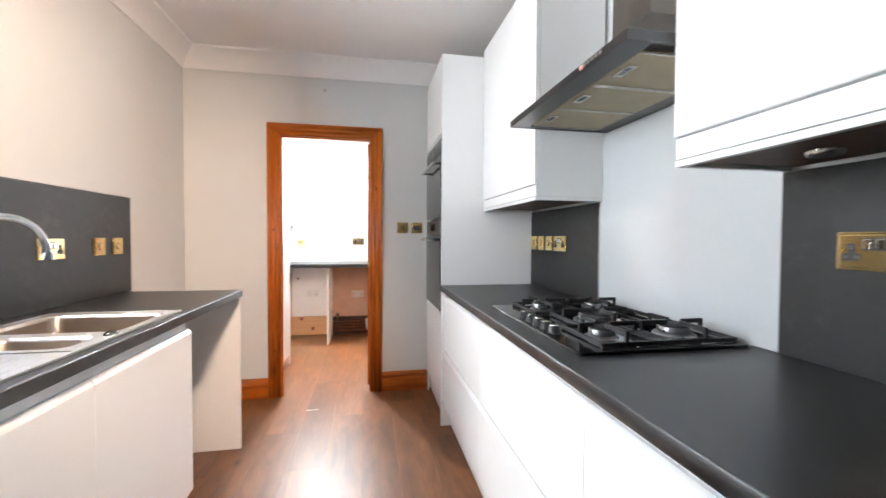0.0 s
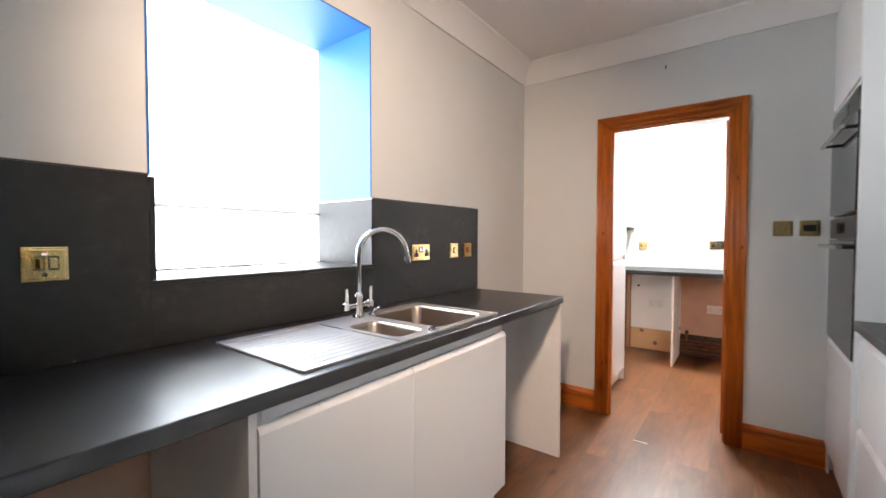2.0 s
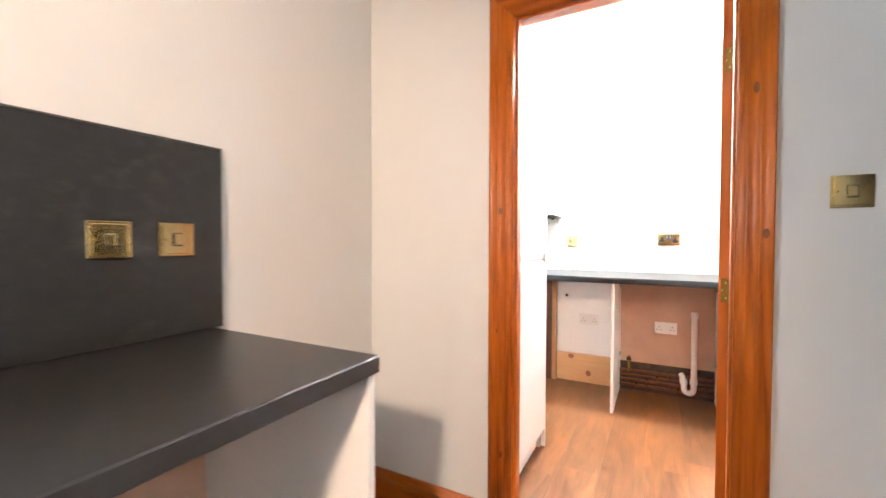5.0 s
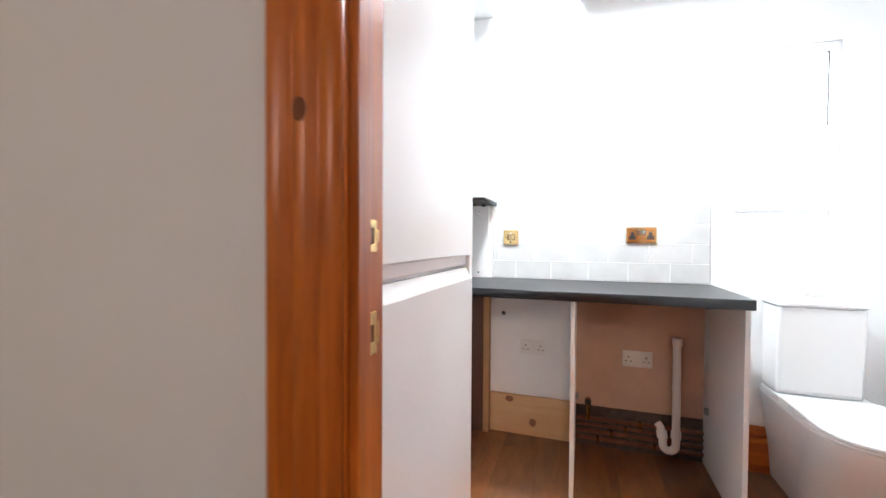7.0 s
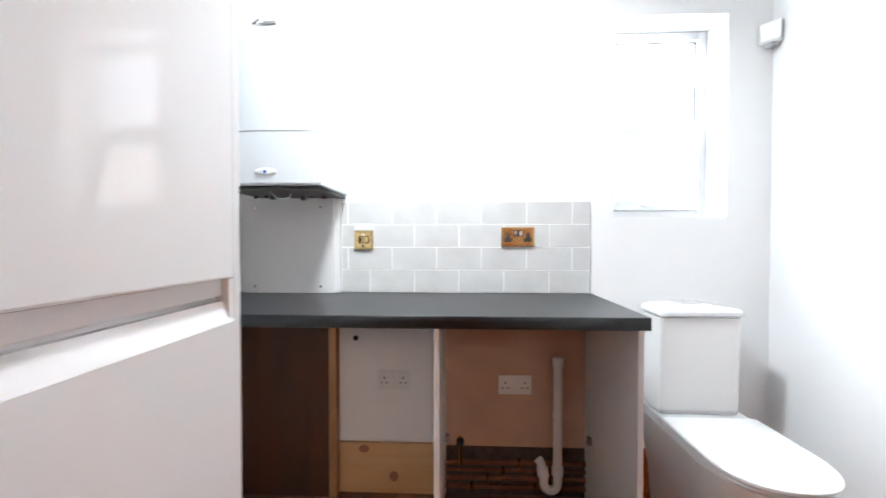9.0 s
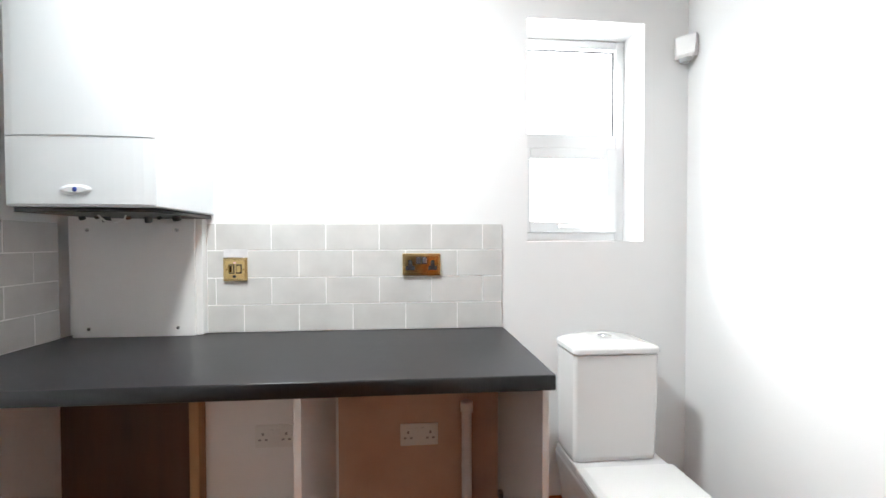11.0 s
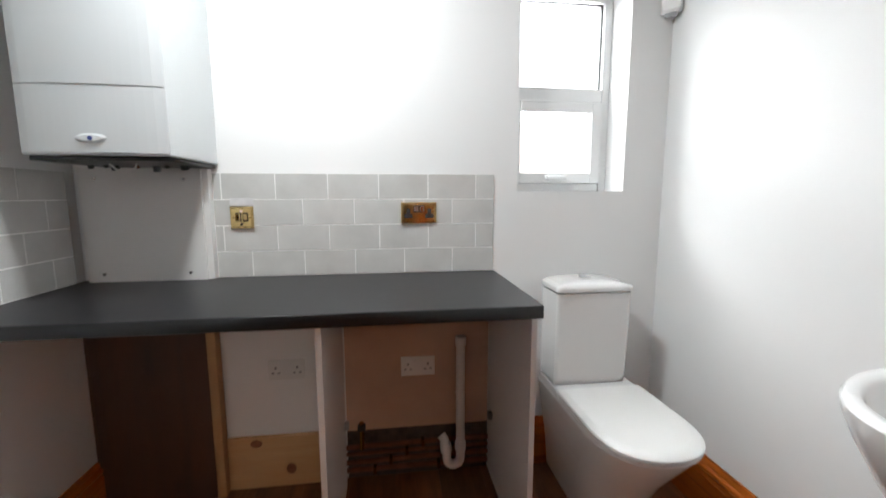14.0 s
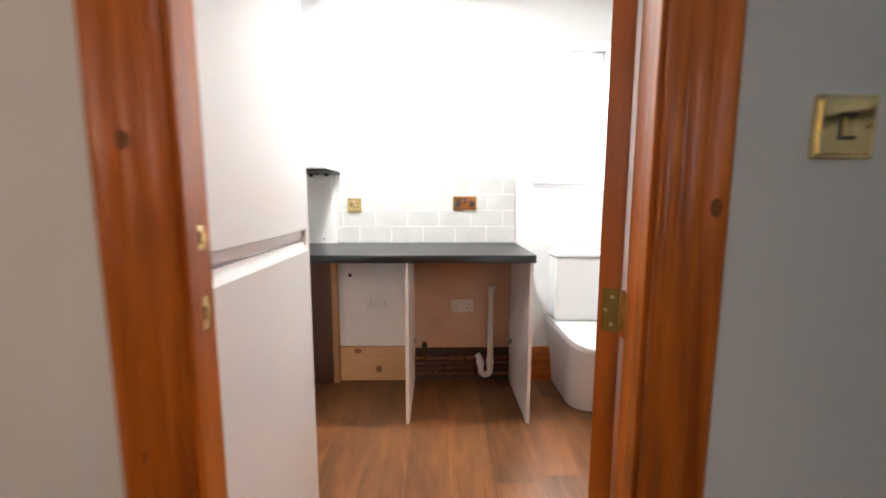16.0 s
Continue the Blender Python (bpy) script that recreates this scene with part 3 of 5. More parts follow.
for side in (1, -1):
    yb = 0.0 if side > 0 else -LT
    h = dp("door_handle", boxes((-LW + 0.025, -LW + 0.068, min(yb, yb + side * 0.007), max(yb, yb + side * 0.007), 0.90, 1.06), bevel=0.003), BRASS, door, "brass lever handle on a backplate")
    cx = -LW + 0.047
    bm = tube(bmesh.new(), [(cx, yb, 1.0), (cx, yb + side * 0.05, 1.0)], 0.009)
    tube(bm, [(cx - 0.004, yb + side * 0.05, 1.0), (cx + 0.03, yb + side * 0.054, 1.003), (cx + 0.08, yb + side * 0.052, 1.0), (cx + 0.115, yb + side * 0.05, 0.992)], 0.0085)
    turned(bm, (cx, yb + side * 0.05, 1.0), "y", [(-0.013, 0.004), (-0.010, 0.012), (0.010, 0.012), (0.013, 0.004)], 16)
    dp("lever", bm, BRASS, h)
for zc in (0.22, 0.995, 1.72):
    hg = dp("hinge", boxes((-0.0015, 0.0008, -0.030, 0.0, zc - 0.038, zc + 0.038), bevel=0.0005), BRASS_DARK, door, "aged brass butt hinge")
    bm = bmesh.new()
    for k in range(5):
        tube(bm, [(0.003, 0.004, zc - 0.038 + 0.0152 * k + 0.0006), (0.003, 0.004, zc - 0.038 + 0.0152 * (k + 1) - 0.0006)], 0.0065, 14)
    dp("knuckle", bm, BRASS_DARK, hg)
    for q in (-0.024, 0.0, 0.024):
        dp("screw", turned(bmesh.new(), (0.0008, -0.020 + (0.006 if q else -0.004), zc + q), "x", [(0.0, 0.0042), (0.0008, 0.0038), (0.0008, 0.001)], 12), BRASS, hg)
    part("hinge_leaf", boxes((DX1 - 0.0012, DX1, UY0 - 0.006, UY0 + 0.0185, zc - 0.030, zc + 0.046), bevel=0.0005), BRASS, lin, "brass hinge leaf on the jamb")

# ---- plates on the walls ----


def plate(at, turn, label, gangs=1, finish=None, kind="switch", group=""):
    """A wall plate, its back at the given place, facing local -y."""
    body = finish or BRASS
    w = 0.086 if gangs == 1 else 0.146
    name = {"switch": "light_switch", "socket": "power_socket", "spur": "fused_spur", "blank": "outlet_plate"}[kind]
    t = thing(name, at, label, {"switch": "switch", "socket": "socket", "spur": "switch", "blank": "socket"}[kind], group, turn)
    front = part("plate", boxes((-w / 2, w / 2, -0.006, 0, -0.043, 0.043), bevel=0.0025), body, t, "", 30, True)
    if finish is None:
        part("rim", boxes((-w / 2 + 0.006, w / 2 - 0.006, -0.0085, -0.004, -0.037, 0.037), bevel=0.002), BRASS, front, "", 30, True)
    ins = BRASS_DARK if finish is None else WHITE_PLASTIC
    y0 = -0.0085 if finish is None else -0.006
    if kind == "switch":
        part("rocker_surround", boxes((-0.0125, 0.0125, y0 - 0.0012, y0 + 0.001, -0.017, 0.017), bevel=0.0006), BLACK_PLASTIC, front, "thin black surround", 30, True)
        part("rocker", boxes((-0.0095, 0.0095, y0 - 0.005, y0 + 0.001, -0.014, 0.014), bevel=0.002), BRASS if finish is None else WHITE_PLASTIC, front, "", 30, True)
    elif kind == "blank":
        part("insert", boxes((-0.026, 0.026, y0 - 0.002, y0 + 0.001, -0.017, 0.017), bevel=0.001), BLACK_PLASTIC, front, "black insert", 30, True)
    elif kind == "spur":
        part("rocker_surround", boxes((0.004, 0.024, y0 - 0.0012, y0 + 0.001, -0.015, 0.019), (-0.022, -0.002, y0 - 0.0012, y0 + 0.001, -0.015, 0.019), bevel=0.0006), BLACK_PLASTIC, front, "thin black surrounds", 30, True)
        part("fuse_carrier", boxes((-0.0195, -0.0045, y0 - 0.003, y0 + 0.001, -0.0125, 0.0165), bevel=0.001), BRASS, front, "", 30, True)
        part("rocker", boxes((0.006, 0.022, y0 - 0.004, y0 + 0.001, -0.012, 0.016), bevel=0.002), BRASS, front, "", 30, True)
        part("fuse_holder", boxes((-0.024, -0.008, y0 - 0.003, y0 + 0.001, -0.012, 0.016), bevel=0.002), BRASS_DARK, front, "", 30, True)
        part("neon", boxes((-0.006, 0.004, y0 - 0.001, y0 + 0.001, 0.022, 0.028)), glow("neon red", (0.9, 0.05, 0.03), 0.3), front, "red neon lens", 0, True)
        part("cord_outlet", turned(bmesh.new(), (-0.002, y0, -0.026), "y", [(-0.003, 0.005), (0.001, 0.006)], 12), BLACK_PLASTIC, front, "", 30, True)
    elif kind == "socket":
        for s in ((-1, 1) if gangs == 2 else (0,)):
            cx = s * 0.043
            if finish is None:
                part("rocker_surround", boxes((s * 0.0115 - 0.0105, s * 0.0115 + 0.0105, y0 - 0.0012, y0 + 0.001, 0.002, 0.030), bevel=0.0006), BLACK_PLASTIC, front, "thin black surround", 30, True)
            part("rocker", boxes((s * 0.012 - 0.007, s * 0.012 + 0.007, y0 - 0.004, y0 + 0.001, 0.005, 0.027), bevel=0.0015), ins if finish else CHROME, front, "", 30, True)
            hole = BLACK_PLASTIC if finish is None else GREY_PLASTIC
            if finish is None:
                part("socket_face", boxes((cx - 0.0165, cx + 0.0165, y0 - 0.0011, y0 + 0.001, -0.022, -0.004), (cx - 0.0075, cx + 0.0075, y0 - 0.001, y0 + 0.001, -0.0045, 0.017), bevel=0.0005), BLACK_PLASTIC, front, "black socket face", 30, True)
                hole = SEAL_AND_GAP
            part("pin_hole", boxes((cx - 0.004, cx + 0.004, y0 - 0.0018, y0, 0.004, 0.014)), hole, front, "", 0, True)
            for q in (-0.012, 0.012):
                part("pin_hole", boxes((cx + q - 0.005, cx + q + 0.005, y0 - 0.0018, y0, -0.016, -0.010)), hole, front, "", 0, True)
    for sx in (-w / 2 + 0.013, w / 2 - 0.013):
        part("screw", turned(bmesh.new(), (sx, y0, 0), "y", [(-0.0015, 0.0015), (-0.001, 0.003), (0.001, 0.003)], 10), BRASS_DARK if finish is None else body, front, "", 30, True)
    return t


TAPE = surface("pale tape", (0.67, 0.675, 0.68), 0.35, vary=0.08, scale=30)
SPL = -1.1645
plate((SPL, 3.357, 1.158), 90, "polished brass double socket on the charcoal splashback", 2, None, "socket", "brass plates by the sink")
plate((SPL, 3.663, 1.162), 90, "polished brass single switch on the charcoal splashback", 1, None, "switch", "brass plates by the sink")
plate((SPL, 3.809, 1.162), 90, "polished brass single switch near the splashback's end", 1, None, "switch", "brass plates by the sink")
plate((SPL, 1.913, 1.171), 90, "polished brass fused switch beside the kitchen window", 1, None, "spur", "brass plates by the sink")
plate((0.391, KY1, 1.291), 0, "polished brass single switch on the grey wall", 1, None, "switch", "brass plates by the door")
plate((0.504, KY1, 1.291), 0, "polished brass outlet plate with a black insert", 1, None, "blank", "brass plates by the door")
SPR = 1.1845
for yy, kd in ((3.91, "switch"), (3.80, "switch"), (3.69, "switch")):
    plate((SPR, yy, 1.184), -90, "polished brass single switch beside the hob", 1, None, kd, "brass plates by the hob")
plate((SPR, 3.55, 1.184), -90, "polished brass double socket beside the hob", 2, None, "socket", "brass plates by the hob")
plate((SPR, 2.105, 1.188), -90, "polished brass double socket on the charcoal splashback", 2, None, "socket", "brass plates by the hob")
TF = UY1 - 0.0095
plate((-0.680, TF, 1.150), 0, "polished brass fused spur switch on the grey tiles", 1, None, "spur")
st = thing("tape_strip", (-0.680, TF, 1.21), "pale strip of tape on the tiles above the fused switch", "tape")
part("strip", boxes((-0.724, -0.637, UY1 - 0.0086, UY1 - 0.0074, 1.196, 1.226)), TAPE, st, "", 0)
plate((0.010, TF, 1.164), 0, "polished brass double socket on the grey tiles", 2, None, "socket")
plate((-0.547, UY1, 0.516), 0, "white plastic double socket under the worktop", 2, WHITE_PLASTIC, "socket", "white sockets")
plate((0.0, UY1 - 0.006, 0.503), 0, "white plastic double socket on bare plaster", 2, WHITE_PLASTIC, "socket", "white sockets")
plate((KX0 + 0.005, 3.66, 0.49), 90, "white plastic socket under the kitchen worktop", 1, WHITE_PLASTIC, "socket", "white sockets")

# ---- kitchen, sink side ----
structure("trim_splashback_sink", boxes(
    (KX0, SPL, 0.6, 2.134, 0.912, 1.418), (KX0, SPL, 2.134, 3.021, 0.912, 1.0975), (KX0, SPL, 3.021, 3.937, 0.912, 1.418), bevel=0.0012), SPLASH, "charcoal laminate splashback behind the sink")
structure("trim_splashback_cap", boxes((KX0, SPL + 0.001, 3.021, 3.938, 1.4185, 1.4225), (KX0, SPL + 0.001, 0.6, 2.134, 1.4185, 1.4225)), SEAL_AND_GAP, "black edge strip along the splashback")
structure("wall_patch_plaster", boxes((KX0, KX0 + 0.004, 3.27, 3.888, 0.152, 0.868), (KX0, KX0 + 0.004, 0.62, 2.13, 0.002, 0.868)), PLASTER, "bare pink plaster under the worktop")


SINK = (-1.076, -0.623, 2.272, 3.223)


def worktop_with_cutout():
    x0, x1, y0, y1, z0, z1 = KX0 + 0.002, -0.588, 0.6, 3.915, 0.872, 0.91
    sx0, sx1, sy0, sy1 = SINK[0] + 0.012, SINK[1] - 0.012, SINK[2] + 0.012, SINK[3] - 0.012
    bm = bmesh.new()
    xs, ys = [x0, sx0, sx1, x1 - 0.003, x1], [y0, sy0, sy1, y1]
    vt = {}

    def v(x, y, z):
        key = (round(x, 4), round(y, 4), round(z, 4))
        if key not in vt:
            vt[key] = bm.verts.new((x, y, z))
        return vt[key]

    def ztop(i):
        return z1 - (0.003 if i == 4 else 0)

    def zbot(i):
        return z0 + (0.003 if i == 4 else 0)
    for i in range(4):
        for j in range(3):
            if i == 1 and j == 1:
                continue
            bm.faces.new([v(xs[a], ys[b], ztop(a)) for a, b in ((i, j), (i + 1, j), (i + 1, j + 1), (i, j + 1))])
            bm.faces.new([v(xs[a], ys[b], zbot(a)) for a, b in ((i, j + 1), (i + 1, j + 1), (i + 1, j), (i, j))])
    for j in range(3):
        for i in (0, 4):
            bm.faces.new([v(xs[i], ys[b], z) for b, z in ((j, ztop(i)), (j + 1, ztop(i)), (j + 1, zbot(i)), (j, zbot(i)))])
    for i in range(4):
        for j in (0, 3):
            bm.faces.new([v(xs[a], ys[j], z) for a, z in ((i, ztop(i)), (i + 1, ztop(i + 1)), (i + 1, zbot(i + 1)), (i, zbot(i)))])
    for a, b in (((1, 1), (2, 1)), ((2, 1), (2, 2)), ((2, 2), (1, 2)), ((1, 2), (1, 1))):
        bm.faces.new([v(xs[a[0]], ys[a[1]], z1), v(xs[b[0]], ys[b[1]], z1), v(xs[b[0]], ys[b[1]], z0), v(xs[a[0]], ys[a[1]], z0)])
    return bm


wt = thing("worktop", (-0.88, 2.2, 0.872), "charcoal slate-effect laminate worktop holding the sink", "worktop")
part("slab", worktop_with_cutout(), WORKTOP, wt, smooth=25)
part("edge_strip", boxes((KX0 + 0.004, -0.597, 3.9152, 3.9162, 0.8735, 0.9085)), WORKTOP, wt, "charcoal end edging", 0)
pan = thing("end_panel", (-0.88, 3.9, 0.0), "white melamine end panel under the worktop", "panel")
part("board", boxes((-1.168, -0.598, 3.889, 3.909, 0.0, 0.871), bevel=0.001), CARCASS, pan)
part("edge_strip", boxes((-0.5979, -0.5968, 3.8893, 3.9087, 0.0005, 0.8705)), CARCASS, pan, "white edging strip", 0)


def front(bm, x_in, x_out, y0, y1, z0, z1, lip):
    """A handleless cabinet front with a bevelled finger edge along its top."""
    s = 1 if x_out > x_in else -1
    pr = [(x_in, z0), (x_out - s * 0.003, z0), (x_out, z0 + 0.003), (x_out, z1 - lip), (x_out - s * 0.004, z1 - lip * 0.5), (x_out - s * 0.012, z1), (x_in, z1)]
    return loft(bm, [[Vector((x, y0, z)) for x, z in pr], [Vector((x, y1, z)) for x, z in pr]])


def base_unit(label, x_back, x_front, y0, y1, fronts, group, sign):
    """A base cabinet: carcass, recessed plinth and handleless fronts."""
    u = thing("base_cabinet", ((x_back + x_front) / 2, (y0 + y1) / 2, 0), label, "cabinet", group)
    xi = x_front - sign * 0.022
    xa, xb = sorted((x_back, xi))
    part("body", boxes((xa, xb, y0 + 0.001, y0 + 0.019, 0.15, 0.868), (xa, xb, y1 - 0.019, y1 - 0.001, 0.15, 0.868), (xa, xb, y0 + 0.019, y1 - 0.019, 0.15, 0.168),
                       (min(x_back, x_back + sign * 0.008), max(x_back, x_back + sign * 0.008), y0 + 0.019, y1 - 0.019, 0.168, 0.868)), CARCASS, u)
    part("rail", boxes((min(xi, xi - sign * 0.018), max(xi, xi - sign * 0.018), y0 + 0.0195, y1 - 0.0195, 0.80, 0.868), bevel=0.001), GLOSS_WHITE, u)
    xp = x_front - sign * 0.055
    part("plinth", boxes((min(xp, xp - sign * 0.018), max(xp, xp - sign * 0.018), y0, y1, 0.0, 0.149), bevel=0.001), GLOSS_WHITE, u)
    for (a, b, z0, z1, nm) in fronts:
        part(nm, front(bmesh.new(), xi + sign * 0.001, x_front, a + 0.0015, b - 0.0015, z0, z1, 0.018), GLOSS_WHITE, u, smooth=25)
    return u


G1 = "white base cabinets by the sink"
base_unit("white gloss handleless sink base cabinet with two doors", -1.16, -0.602, 2.146, 3.262, [(2.146, 2.652, 0.155, 0.832, "door"), (2.652, 3.262, 0.155, 0.832, "door")], G1, 1)
base_unit("white gloss handleless base cabinet near the end wall", -1.16, -0.602, 0.62, 1.45, [(0.62, 1.45, 0.155, 0.845, "door")], G1, 1)
pl2 = thing("plinth_panel", (-0.9, 2.13, 0), "white filler panel beside the sink cabinet", "panel")
part("board", boxes((-1.165, -0.605, 2.125, 2.144, 0.0, 0.868), bevel=0.001), CARCASS, pl2)

# sink
sx0, sx1, sy0, sy1 = SINK
sink = thing("kitchen_sink", (-0.88, 2.78, 0.91), "stainless steel bowl-and-a-half sink with ribbed drainer", "sink")
ZT = 0.9165


def cell(bm, o, hole, r, z):
    """A flat cell of the sink top round a rounded bowl opening."""
    inner = rounded(*hole, r, z)
    cx, cy = (hole[0] + hole[1]) / 2, (hole[2] + hole[3]) / 2
    outer = []
    for p in inner:
        dx, dy = p.x - cx, p.y - cy
        ks = []
        if dx:
            ks.append(((o[1] if dx > 0 else o[0]) - cx) / dx)
        if dy:
            ks.append(((o[3] if dy > 0 else o[2]) - cy) / dy)
        k = min(ks)
        outer.append(Vector((cx + k * dx, cy + k * dy, z)))
    n = len(inner)
    a, b = [bm.verts.new(p) for p in outer], [bm.verts.new(p) for p in inner]
    for i in range(n):
        bm.faces.new((a[i], a[(i + 1) % n], b[(i + 1) % n], b[i]))
    for cxn, cyn in ((o[0], o[2]), (o[1], o[2]), (o[1], o[3]), (o[0], o[3])):
        c = bm.verts.new((cxn, cyn, z))
        near = sorted(range(n), key=lambda i: (outer[i].x - cxn) ** 2 + (outer[i].y - cyn) ** 2)
        for i in range(n):
            p, q = outer[i], outer[(i + 1) % n]
            if (abs(p.x - cxn) < 1e-6) != (abs(q.x - cxn) < 1e-6) and (abs(p.y - cyn) < 1e-6) != (abs(q.y - cyn) < 1e-6):
                bm.faces.new((a[i], c, a[(i + 1) % n]))


def bowl(hole, r, depth):
    bm = bmesh.new()
    x0, x1, y0, y1 = hole
    rings = [rounded(x0, x1, y0, y1, r, ZT)]
    for ins, d, rr in ((0.003, 0.004, r), (0.006, 0.012, r), (0.012, depth * 0.7, r), (0.02, depth * 0.9, r), (0.04, depth * 0.985, r), (0.07, depth, r * 0.7)):
        rings.append(rounded(x0 + ins, x1 - ins, y0 + ins, y1 - ins, rr, ZT - d))
    made = [[bm.verts.new(p) for p in ring] for ring in rings]
    n = len(made[0])
    for a, b in zip(made, made[1:]):
        for i in range(n):
            bm.faces.new((a[i], a[(i + 1) % n], b[(i + 1) % n], b[i]))
    bm.faces.new(made[-1])
    return bm


MAIN, HALF = (-1.034, -0.652, 2.850, 3.168), (-0.926, -0.668, 2.650, 2.794)
bm = bmesh.new()
cell(bm, (sx0 + 0.004, sx1 - 0.004, 2.822, sy1 - 0.004), MAIN, 0.036, ZT)
cell(bm, (sx0 + 0.004, sx1 - 0.004, 2.625, 2.822), HALF, 0.036, ZT)
bmesh.ops.remove_doubles(bm, verts=bm.verts[:], dist=1e-5)
for r_ in ((sx0, sx0 + 0.010, sy0, sy1), (sx1 - 0.010, sx1, sy0, sy1), (sx0 + 0.010, sx1 - 0.010, sy0, sy0 + 0.010), (sx0 + 0.010, sx1 - 0.010, sy1 - 0.010, sy1)):
    box(bm, *r_, 0.9105, ZT + 0.0012, bevel=0.0018)
part("top", bm, SINK_STEEL, sink, smooth=30)
part("drainer", boxes((sx0 + 0.004, sx1 - 0.004, sy0 + 0.004, 2.6255, ZT - 0.004, ZT - 0.0025)), SINK_STEEL, sink)
part("back_ledge", boxes((sx0 + 0.010, sx0 + 0.038, sy0 + 0.010, 2.625, ZT - 0.0025, ZT + 0.0010), bevel=0.0012), SINK_STEEL, sink)
part("main_bowl", bowl(MAIN, 0.036, 0.17), BOWL_STEEL, sink, "deep stainless steel bowl", 50)
part("half_bowl", bowl(HALF, 0.036, 0.12), BOWL_STEEL, sink, "small stainless steel half bowl", 50)
for k in range(11):
    xr = -0.990 + k * 0.0325
    part("drainer_rib", tube(bmesh.new(), [(xr, 2.305, ZT - 0.0052), (xr, 2.325, ZT - 0.0031), (xr + 0.002, 2.585, ZT - 0.0034), (xr + 0.002, 2.612, ZT - 0.0055)], 0.0027, 10), SINK_STEEL, sink)
for (cx, cy, dz) in ((-0.843, 3.010, 0.17), (-0.797, 2.722, 0.12)):
    part("waste", turned(bmesh.new(), (cx, cy, ZT - dz), "z", [(0.0005, 0.038), (0.003, 0.036), (0.002, 0.022), (0.0035, 0.02), (0.0035, 0.002)], 24), CHROME, sink, "chrome basket waste")
part("waste_knob", turned(bmesh.new(), (-0.645, 2.806, ZT), "z", [(0.0, 0.021), (0.004, 0.020), (0.006, 0.014), (0.010, 0.013), (0.011, 0.003)], 20), CHROME, sink)

# tap
tap = thing("mixer_tap", (-1.030, 2.806, ZT), "chrome swan-neck mixer tap with two lever handles", "tap")
TXY = Vector((-1.030, 2.806, 0))
TD = Vector((0.11, 0.177, 0)).normalized()
part("base", turned(bmesh.new(), (TXY.x, TXY.y, ZT), "z", [(0.0, 0.027), (0.006, 0.026), (0.010, 0.018), (0.035, 0.0165), (0.075, 0.0165), (0.085, 0.020), (0.095, 0.014), (0.10, 0.012)], 24), CHROME, tap)
neck = [(TXY.x, TXY.y, ZT + 0.09), (TXY.x, TXY.y, 1.10), (TXY.x, TXY.y, 1.16)]
for k in range(1, 15):
    a = math.pi * k / 15
    p = TXY + TD * (0.1 - 0.1 * math.cos(a))
    neck.append((p.x, p.y, 1.17 + 0.1 * math.sin(a)))
p = TXY + TD * 0.206
neck.append((p.x, p.y, 1.15))
part("spout", tube(bmesh.new(), neck, 0.0115, 16), CHROME, tap)
part("aerator", tube(bmesh.new(), [(p.x, p.y, 1.158), (p.x + 0.001, p.y + 0.001, 1.132)], 0.0135, 16), CHROME, tap)
bm = tube(bmesh.new(), [(TXY.x, TXY.y - 0.062, 0.965), (TXY.x, TXY.y + 0.062, 0.965)], 0.011)
part("cross_body", bm, CHROME, tap)
for s in (-1, 1):
    bm = turned(bmesh.new(), (TXY.x, TXY.y + s * 0.062, 0.950), "z", [(0, 0.012), (0.004, 0.015), (0.026, 0.015), (0.03, 0.010)], 20)
    tube(bm, [(TXY.x, TXY.y + s * 0.062, 0.97), (TXY.x, TXY.y + s * 0.063, 1.0), (TXY.x, TXY.y + s * 0.064, 1.036)], 0.0095)
    part("lever", bm, CHROME, tap)

pk = thing("plug_lever", (-1.012, 2.862, ZT), "small angled chrome plug lever beside the tap", "plug lever")
part("collar", turned(bmesh.new(), (-1.012, 2.862, ZT), "z", [(0.0, 0.014), (0.006, 0.013), (0.010, 0.008)], 18), CHROME, pk)
part("lever", tube(bmesh.new(), [(-1.012, 2.862, ZT + 0.006), (-1.008, 2.868, ZT + 0.016), (-0.994, 2.890, ZT + 0.030)], 0.0075), CHROME, pk)

# ---- kitchen, hob side ----
structure("trim_splashback_hob", boxes((SPR, KX1, 3.160, 3.963, 0.912, 1.383), (SPR, KX1, 0.6, 2.312, 0.912, 1.388), bevel=0.0012), SPLASH, "charcoal laminate splashback beside the hob")
gl = thing("glass_splashback", (1.19, 2.74, 0.912), "pale blue glass splashback behind the hob", "splashback")
part("sheet", boxes((1.186, 1.198, 2.314, 3.158, 0.913, 1.688), bevel=0.001), BACK_GLASS, gl)
part("edge_strip", boxes((1.1835, 1.1945, 3.1582, 3.1655, 0.913, 1.44)), STEEL, gl, "thin steel edge strip")
wt2 = thing("worktop", (0.88, 2.3, 0.872), "charcoal slate-effect laminate worktop holding the hob", "worktop")
pr = [(KX1 - 0.002, 0.872), (0.5785, 0.872), (0.576, 0.8745), (0.576, 0.9065), (0.5772, 0.9088), (0.5795, 0.91), (KX1 - 0.002, 0.91)]
part("slab", loft(bmesh.new(), [[Vector((x, yy, z)) for x, z in pr] for yy in (0.6, 3.962)]), WORKTOP, wt2, smooth=25)
part("edge_strip", boxes((0.587, KX1 - 0.004, 0.5985, 0.5995, 0.8735, 0.9085)), WORKTOP, wt2, "charcoal end edging", 0)
G2 = "white base cabinets by the hob"
